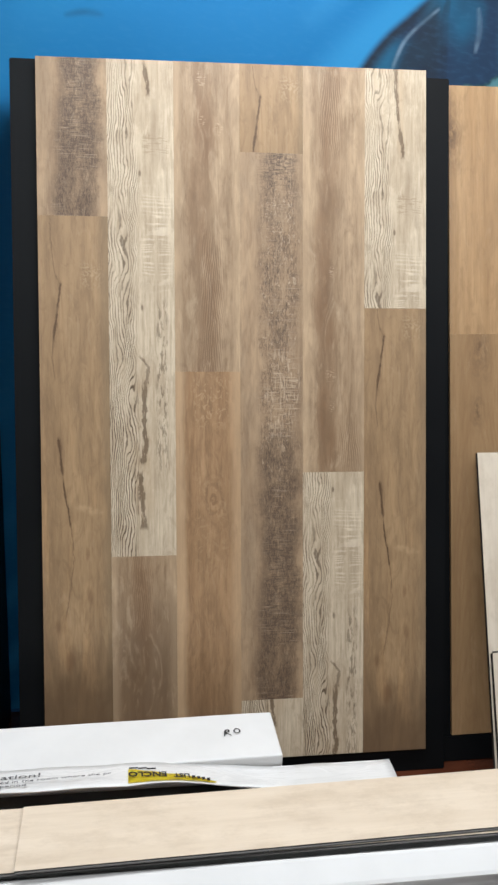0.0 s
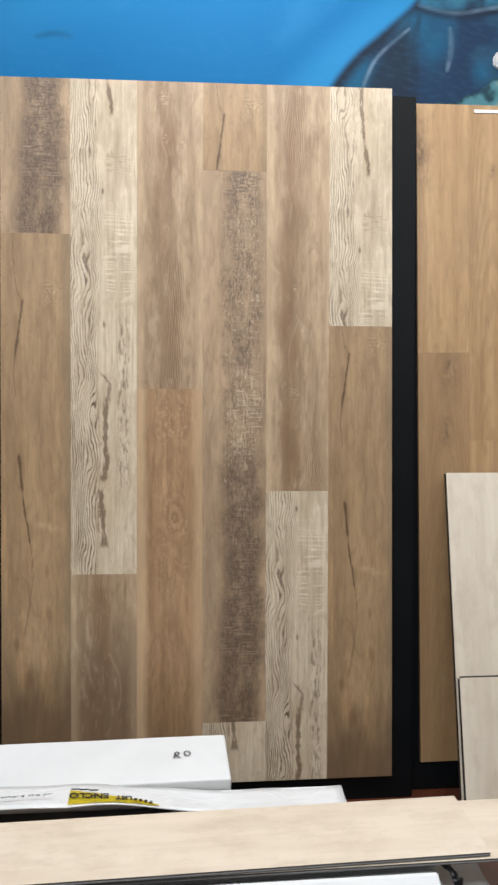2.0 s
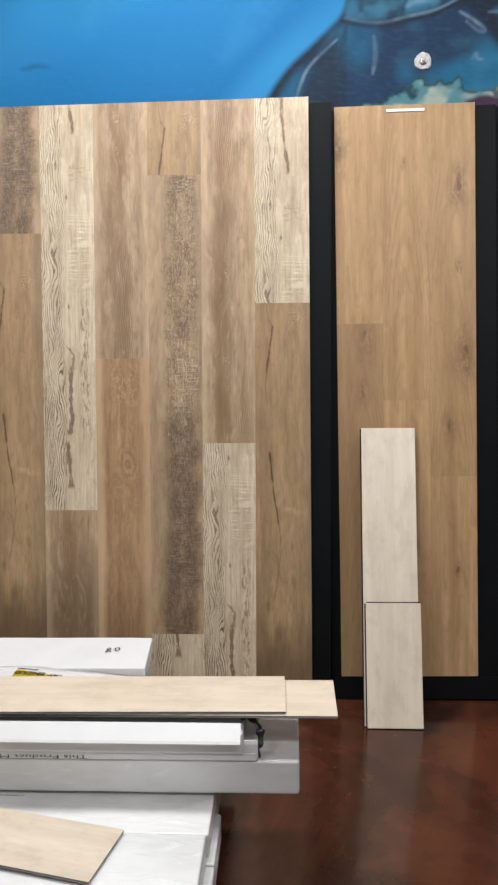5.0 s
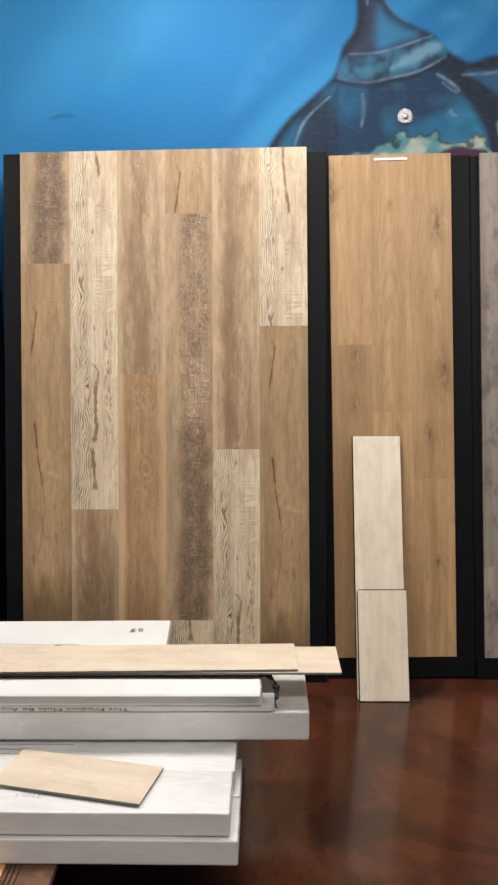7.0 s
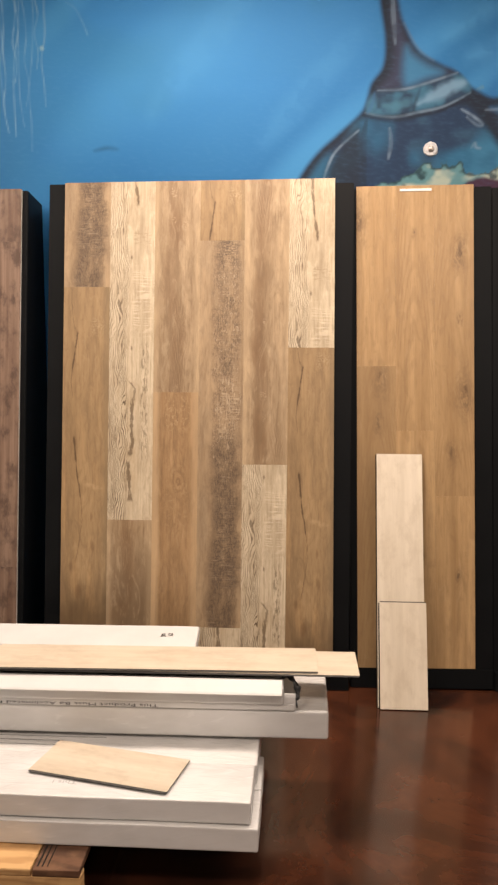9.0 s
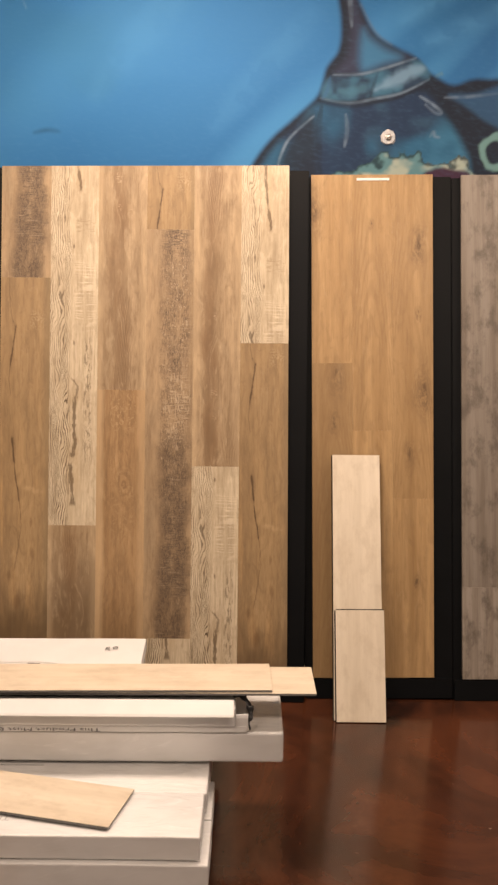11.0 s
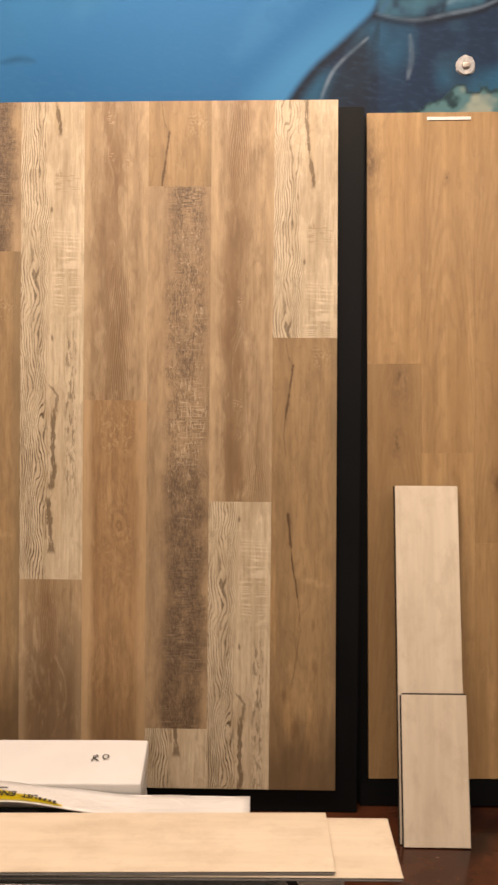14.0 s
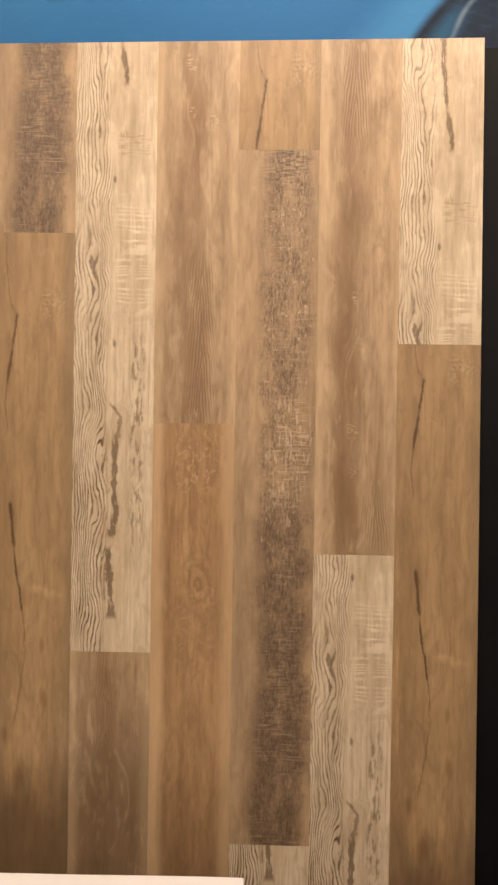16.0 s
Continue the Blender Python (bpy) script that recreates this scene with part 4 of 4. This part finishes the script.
# the boards at both ends, of which only a margin comes into view
grey_rack = rack(1.7157, 2.90, 1.913, 0.012, (1.750, 0.050, 0.082), "black leaning display rack faced with weathered grey planks", -0.8, True)
for k in range(6):
    for a, b in ((0.0, 0.35 + 0.27 * (k % 4)), (0.35 + 0.27 * (k % 4), 1.921)):
        part("plank", plank_bm(W, a, b, 0.0115), WEATHERED, grey_rack, m=pose(W * k, 0, 0))
russet_rack = rack(-1.34, -0.168, 1.900, 0.014, (-1.266, 0.010, 0.086), "black leaning display rack faced with dark russet planks", 0.0, False)
part("panel_core", box_bm(0.001, 1.0745, 0.0046, 0.0135, -0.01, 1.902, 0.001), EDGE, russet_rack, "pale panel edge")
for k in range(6):
    cuts = [-0.012, 0.38 + 0.23 * ((k + 1) % 3), 1.69 - 0.2 * ((5 - k) % 4), 1.903]
    for a, b in zip(cuts, cuts[1:]):
        part("plank", plank_bm(W + 0.001, a, b, 0.0045), RUSSET, russet_rack, m=pose((W + 0.001) * k, 0, 0))


# ---- loose planks ----
def loose_plank(name, length, width, thick, face, label, m, group="", inner=None):
    """A vinyl plank lying flat: x along it, printed face up, dark core and tongue along one edge."""
    ob = thing(name, None, [], label, "flooring plank", m, group)
    bm = plank_bm(width, 0, length, thick * 0.14)
    part("printed_face", bm, face, ob, "", Matrix(((0, 0, 1, 0), (1, 0, 0, 0), (0, -1, 0, thick), (0, 0, 0, 1))))
    core = box_bm(0.0004, length - 0.0004, 0.0004, width - 0.0004, 0, thick * 0.855, 0.0006, 1)
    box_bm(0.002, length - 0.002, -0.004, 0.001, thick * 0.22, thick * 0.48, 0, 1, core)
    part("core", core, inner or CORE, ob, "dark grey vinyl core")
    return ob


# ---- cartons ----
def carton(label, x0, x1, y0, y1, z0, z1, yaw=0.0, wrapped=True, pitch=0.0, bevel=0.004, seed=0, skin=None):
    """A long white flooring carton, origin at its right front foot; slightly bulged, with a lid seam and shrink wrap."""
    L, D, H = x1 - x0, y1 - y0, z1 - z0
    ob = thing("flooring_carton", None, [], label, "carton", pose(x1, y0, z0, pitch, 0, yaw), "stacked flooring cartons")
    r = random.Random(seed)

    def shell(bev):
        """A box with softly rounded edges, swept along x; support loops keep the flat sides flat."""
        def outline(inset, sag):
            pts = []
            for cy, cz, start in ((bev, bev, 180), (D - bev, bev, 270), (D - bev, H - bev, 0), (bev, H - bev, 90)):
                for k in range(5):
                    a = radians(start + 22.5 * k)
                    pts.append([cy + bev * math.cos(a), cz + bev * math.sin(a)])
            out = []
            for k, p in enumerate(pts):
                out.append(p)
                if k % 5 == 4:
                    q = pts[(k + 1) % 20]
                    d = math.hypot(q[0] - p[0], q[1] - p[1])
                    for f in (bev / d, 1 - bev / d):
                        out.append([p[0] + (q[0] - p[0]) * f, p[1] + (q[1] - p[1]) * f])
            for p in out:
                for axis, size in ((0, D), (1, H)):
                    p[axis] = size / 2 + (p[axis] - size / 2) * (1 - 2 * inset / size)
                if p[1] > H * 0.5:
                    p[1] += sag[0]
                p[0] += sag[1] * (1 if p[0] > D / 2 else -1)
            return out

        stations = [(0.0, bev), (-0.3 * bev, 0.3 * bev), (-bev, 0.0), (-2 * bev, 0.0)]
        stations += [(-L * (i + 0.5) / 12, 0.0) for i in range(12)] + [(-L + 2 * bev, 0.0), (-L + bev, 0.0), (-L + 0.3 * bev, 0.3 * bev), (-L, bev)]
        bm = bmesh.new()
        old = None
        for x, inset in stations:
            mid = math.sin(math.pi * -x / L) if 2 * bev < -x < L - 2 * bev else 0.0
            sag = (r.uniform(-0.0005, 0.0012) * (mid > 0), mid * 0.001 + r.uniform(-0.0006, 0.0008) * (mid > 0))
            ring = [bm.verts.new((x, y, z)) for y, z in outline(inset, sag)]
            if old is None:
                bm.faces.new(ring)
            else:
                for k in range(len(ring)):
                    n = (k + 1) % len(ring)
                    bm.faces.new((old[k], old[n], ring[n], ring[k])).smooth = True
            old = ring
        bm.faces.new(old[::-1])
        return bm

    part("body", shell(bevel), skin or (WRAPPED if wrapped else CARD), ob)
    part("end_seam", box_bm(0.0001, 0.0007, D * 0.15, D * 0.85, H * 0.46, H * 0.54), skin or (WRAPPED if wrapped else CARD), ob)
    return ob


LX = -1.0
# two lower tiers across the pallet
carton("white shrink-wrapped flooring carton at the foot of the stack", LX + 0.32, 0.845, -1.257, -1.075, 0.126, 0.190, -0.3, seed=1)
carton("white shrink-wrapped flooring carton in the lowest tier", LX + 0.32, 0.845, -1.070, -0.890, 0.126, 0.190, 0.0, seed=2)
carton("white shrink-wrapped flooring carton in the lowest tier", LX + 0.30, 0.83, -0.885, -0.665, 0.126, 0.190, 0.0, seed=3)
mid_front = carton("white shrink-wrapped flooring carton with a loose plank on it", LX + 0.31, 0.826, -1.246, -1.0565, 0.1935, 0.253, -0.3, seed=4)
mid_mid = carton("white shrink-wrapped flooring carton beside the overhanging one", LX + 0.31, 0.832, -1.054, -0.888, 0.1935, 0.250, 0.0, seed=5)
carton("white flooring carton under the overhanging one", LX + 0.30, 0.833, -0.884, -0.665, 0.1935, 0.257, 0.0, seed=6)
# overhanging carton
over = carton("white shrink-wrapped flooring carton overhanging the stack", LX + 0.50, 1.028, -0.920, -0.664, 0.2605, 0.345, 0.3, seed=7, bevel=0.006)
# opened carton on it
tray = carton("thin white carton with upside-down printing on the overhanging one", LX + 0.40, 0.930, -0.926, -0.690, 0.3475, 0.3665, 0.4, wrapped=False, seed=8, bevel=0.002)
opened = carton("opened white flooring carton with a raised flap under pale planks", LX + 0.40, 0.900, -0.934, -0.700, 0.3675, 0.4180, 0.4, wrapped=False, seed=9, bevel=0.004)
# cartons against the main display
carton("white flooring carton low beside the display board", LX + 0.10, 0.575, -0.385, -0.215, 0.126, 0.200, 0.0, seed=10)
carton("white flooring carton beside the display board", LX + 0.10, 0.575, -0.385, -0.215, 0.2035, 0.2705, 0.0, seed=11)
marked = carton("white flooring carton marked by hand in black", LX + 0.10, 0.583, -0.378, -0.208, 0.2715, 0.311, 1.2, seed=12, pitch=7.4, wrapped=False)
side_box = carton("white flooring carton on edge with yellow packing tape", LX + 0.20, 0.840, -0.470, -0.386, 0.126, 0.250, 0.0, seed=13)
carton("short white carton half hidden behind the loose planks", 0.51, 0.835, -0.645, -0.492, 0.126, 0.268, 0.6, wrapped=False, seed=14)

# torn end of the opened carton
flap_profile = [(-0.022, 0.0345), (-0.0225, 0.0375), (-0.018, 0.042), (0.016, 0.0635), (0.022, 0.065), (0.028, 0.062), (0.028, 0.0512), (0.004, 0.0512), (-0.002, 0.047)]
flap_top = prism_bm(flap_profile, -1.49, -0.004, 0.0)
ends = [e for e in flap_top.edges if e.verts[0].co.x > -0.01 and e.verts[1].co.x > -0.01]
bmesh.ops.bevel(flap_top, geom=ends, offset=0.006, segments=3, affect="EDGES", clamp_overlap=True)
for f in flap_top.faces:
    f.smooth = len(f.verts) == 4 and abs(f.normal.x) > 0.05
part("raised_flap", flap_top, CARD, opened, "raised white top flap")
flap_bm = prism_bm([(0.0, -0.017), (0.0005, 0.020), (0.003, 0.029), (0.006, 0.029), (0.004, 0.018), (0.003, -0.017)], 0.001, 0.034, 0.0008)
part("torn_flap", flap_bm, CARD, opened, "torn grey end flap", pose(0, 0.008, 0, 0, 0, 2))
tube("strap", spline([(-0.002, 0.062, 0.060), (0.012, 0.056, 0.062), (0.026, 0.050, 0.054), (0.036, 0.044, 0.040), (0.040, 0.038, 0.024)], 4, False), lambda t: 0.012 * (1.1 - 0.5 * t) * (1 + 0.25 * math.sin(19 * t)), STRAP_AND_GAP, opened, "crumpled black strap", 0.45)
tube("strap", spline([(0.038, 0.036, 0.042), (0.040, 0.026, 0.024), (0.036, 0.016, 0.006), (0.039, 0.010, -0.012)], 4, False), lambda t: 0.009 * (1.0 - 0.4 * t) * (1 + 0.3 * math.sin(16 * t)), STRAP_AND_GAP, opened, "crumpled black strap", 0.4)

# printing: turned upside down on the opened carton, and on the others
lettering("This Product Must Be Acclimated Prior", 0.0125, INK, tray, pose(-0.385, -0.0022, 0.0105, 90, 0, 0) @ pose(0, 0, 0, 0, 0, 180), 2.6)
lettering("This Product", 0.025, FAINT, mid_front, pose(-0.455, 0.074, 0.0598, 0, 0, 180), 1.2)
for k, (xa, xb) in enumerate(((-1.0, -0.50), (-1.0, -0.56), (-0.9, -0.44))):
    part("printed_bar", box_bm(xa, xb, 0.075 + 0.025 * k, 0.0768 + 0.025 * k, 0.0572, 0.0592), FAINT, mid_mid)

# hand-written letters
def scrawl(points, width=0.0015):
    """A marker line on the top of the marked carton."""
    tube("marker_stroke", [(-0.130 + 0.76 * x, 0.080 + 0.80 * y, 0.0436) for x, y in points], width, MARKER, marked, "black marker", 0.3)


scrawl(spline([(0.0, 0.0), (0.003, 0.013), (0.006, 0.026)], 4, False))
scrawl(spline([(0.001, 0.021), (0.012, 0.029), (0.017, 0.021), (0.006, 0.013), (0.013, 0.008), (0.022, 0.001)], 4, False))
scrawl([(0.043 + 0.0095 * math.cos(a), 0.021 + 0.0105 * math.sin(a)) for a in (k * math.tau / 12 for k in range(13))])

# the lifted lid of the carton on edge: flat at its end, bowed up along the rest
def lid(x, q):
    """A place on the lid: x along it, q from its hinge (0) to its free edge (1), in the carton's frame."""
    t = max(0.0, min(1.0, (0.60 - x) / 0.38))
    rise = 0.040 * t * t * (3 - 2 * t)
    curl = 4 * t * (1 - t) * q * q
    return Vector((x - 0.840, 0.084 - 0.106 * q + 0.012 * q * (1 - t) + 0.012 * curl, 0.002 * curl + 0.1585 + 0.030 * t * t * (3 - 2 * t) + rise * 0.28 * q + 0.0012 * math.sin(31 * x + 4 * q) - 0.004 * (1 - t) * q))


lid_bm = bmesh.new()
grid = [[lid_bm.verts.new(lid(-0.78 + 1.622 * i / 60, q / 6)) for q in range(7)] for i in range(61)]
for a, b in zip(grid, grid[1:]):
    for q in range(6):
        lid_bm.faces.new((a[q], a[q + 1], b[q + 1], b[q])).smooth = True
bmesh.ops.recalc_face_normals(lid_bm, faces=lid_bm.faces)
bmesh.ops.solidify(lid_bm, geom=list(lid_bm.faces), thickness=0.003)
# added black block: the shade of the open gap below the lid
part("liner", box_bm(-0.95, -0.335, -0.0035, 0.076, 0.060, 0.1275, 0.002), STRAP_AND_GAP, side_box, "black block standing in for the shade under the lid")
cover = part("lid", lid_bm, WRAPPED, side_box, "lifted white lid in creased wrap")
back_bm = box_bm(-1.62, 0.002, 0.078, 0.0845, 0.1235, 0.1585, 0.001)
part("lid_hinge", back_bm, CARD, side_box)
part("lid_end", box_bm(-0.0035, 0.0015, 0.004, 0.078, 0.1235, 0.153, 0.001), CARD, side_box)

def on_lid(text, size, x, q, stretch, flip, material, bold=0.0):
    """Words laid on the lid; flip turns them upside down."""
    p0, px, py = lid(x, q), lid(x + 0.01, q), lid(x, q - 0.05)
    ex = (px - p0).normalized()
    ez = ex.cross((py - p0).normalized())
    ey = ez.cross(ex)
    m = Matrix((ex, ey, ez)).transposed().to_4x4()
    m.translation = p0 + 0.0030 * ez
    return lettering(text, size, material, cover, m @ pose(0, 0, 0, 0, 0, 180 if flip else 0), stretch, bold=bold)


on_lid("llation!", 0.030, -0.078, 0.50, 1.3, False, INK)
on_lid("nated in the room where the pr", 0.0165, -0.085, 0.69, 1.25, False, INK)
on_lid("on period", 0.0165, -0.085, 0.86, 1.3, False, INK)
# yellow tape stuck on the lid, its end twisted to a point
tape = bmesh.new()
rows = []
for i in range(13):
    f = i / 12
    q0, q1 = 0.36 + 0.54 * f ** 1.2, 0.95 + 0.02 * f
    rows.append([tape.verts.new(lid(0.220 + 0.196 * f, q0 + (q1 - q0) * k / 4) + Vector((0, 0, 0.0030 + 0.0010 * math.sin(2.1 * i + 1.7 * k)))) for k in range(5)])
for a, b in zip(rows, rows[1:]):
    for k in range(4):
        tape.faces.new((a[k], a[k + 1], b[k + 1], b[k]))
bmesh.ops.solidify(tape, geom=list(tape.faces), thickness=0.0005)
part("packing_tape", tape, YELLOW, cover, "crumpled yellow packing tape")
for word, x, q, size in (("ENCLO", 0.306, 0.53, 0.034), ("LIST", 0.357, 0.66, 0.026)):
    ob = on_lid(word, size, x, q, 0.78, True, MARKER, 0.0009)
    ob.matrix_basis.translation += Vector((0, 0, 0.002))
for i in range(3):
    p = lid(0.222 + 0.02 * i, 0.365 + 0.02 * i)
    part("printed_bar", box_bm(p.x, p.x + 0.02, p.y - 0.002, p.y + 0.002, p.z + 0.0052, p.z + 0.0064), MARKER, cover)
for i in range(4):
    p = lid(0.362 + 0.011 * i, 0.84 + 0.02 * i)
    part("printed_bar", box_bm(p.x, p.x + 0.007, p.y - 0.004, p.y + 0.004, p.z + 0.0058, p.z + 0.0068), MARKER, cover)

# ---- loose planks on the cartons and against the display ----
loose_plank("loose_plank", 1.524, W, 0.0055, MAPLE, "long pale maple-look plank lying on white cartons", pose(-0.409, -0.9215, 0.4412, 0, 0, 0.8), "pale loose planks")
loose_plank("loose_plank", 1.30, 0.165, 0.0055, MAPLE, "long pale maple-look plank under two others", pose(-0.38, -0.9130, 0.4354, 0, 0, 1.0), "pale loose planks")
loose_plank("loose_plank", 1.20, 0.110, 0.0055, MAPLE, "long pale maple-look plank low in the loose stack", pose(-0.36, -0.862, 0.4298, 0, 0, 1.0), "pale loose planks")
loose_plank("loose_plank", 1.20, 0.110, 0.0055, MAPLE, "long pale maple-look plank low in the loose stack", pose(-0.37, -0.856, 0.4242, 0, 0, 0.8), "pale loose planks")
loose_plank("loose_plank", 1.20, 0.110, 0.0055, MAPLE, "long pale maple-look plank at the foot of the loose stack", pose(-0.35, -0.850, 0.4186, 0, 0, 0.9), "pale loose planks")
loose_plank("loose_plank", 0.962, W, 0.0055, MAPLE, "pale maple-look plank on top of the loose stack", pose(0.036, -0.920, 0.4470, 0, 0, 1.6), "pale loose planks")
loose_plank("sample_plank", 0.392, 0.170, 0.0045, MAPLE, "short pale plank sample lying askew on a carton", pose(0.231, -1.138, 0.2585, 0, 0, -13.0), "pale loose planks")


def leaning(name, foot_x, foot_y, foot_z, length, lean, label, roll, thick=0.006):
    """A plank standing on the floor and leaning back."""
    m = pose(foot_x, foot_y, foot_z, -lean, roll, 0) @ Matrix(((0, 1, 0, 0), (0, 0, -1, 0), (1, 0, 0, 0), (0, 0, 0, 1)))
    return loose_plank(name, length, W, thick, ASH, label, m, "pale plank samples", SHADY)


leaning("sample_plank", 1.244, -0.133, 0.001, 0.968, 17.5, "tall pale ash-look plank leaning against the oak display", -0.05)
short = leaning("sample_plank", 1.252, -0.1455, 0.001, 0.395, 18.0, "short pale ash-look plank leaning on a taller one", -0.2, 0.0075)
part("locking_edge", box_bm(0.3953, 0.3985, 0.002, W - 0.002, 0.001, 0.0068, 0.0005), SHADY, short, "dark locking edge along the top")


# ---- pallet ----
pallet = thing("pallet", None, [], "worn wooden pallet with one dark board under the cartons", "pallet", pose(0, 0, 0))
for k in range(9):
    xa = 0.302 - 0.119 * k
    mat = OLD if k == 0 else PINE
    part("deck_board", box_bm(xa, xa + (0.116 if k == 0 else 0.115), -1.352, -0.22, 0.105, 0.124, 0.003), mat, pallet, "dark stained board" if k == 0 else "")
# thin dark strips laid on the board as the shade of uncut grooves
for gx, gw in ((0.310, 0.005), (0.322, 0.004), (0.335, 0.003)):
    part("groove", box_bm(gx, gx + gw, -1.340, -0.25, 0.1238, 0.1246, 0.0003, 1), SHADY, pallet, "dark strip in place of a shaded groove")
for ya, za in ((-1.351, 0.0005), (-0.82, 0.018), (-0.27, 0.018)):
    part("stringer", box_bm(-0.75, 0.419, ya, ya + 0.045, za, 0.1045, 0.003), PINE, pallet)
for ya in (-0.84, -0.32):
    part("bottom_board", box_bm(-0.75, 0.418, ya, ya + 0.095, 0.0005, 0.0178, 0.002), PINE, pallet)

# ---- ceiling lights ----
def troffer(x, y):
    ob = thing("ceiling_light", None, [], "white recessed fluorescent ceiling light", "ceiling light", pose(x, y, CEIL), "ceiling lights")
    for a in ((-0.62, 0.62, -0.31, -0.28), (-0.62, 0.62, 0.28, 0.31), (-0.62, -0.59, -0.28, 0.28), (0.59, 0.62, -0.28, 0.28)):
        part("frame", box_bm(*a, -0.03, -0.001, 0.003), STICKER, ob)
    part("diffuser", box_bm(-0.588, 0.588, -0.278, 0.278, -0.016, -0.004, 0.002), STICKER, ob)


for lx, ly, watts in TROFFERS:
    troffer(lx, ly)
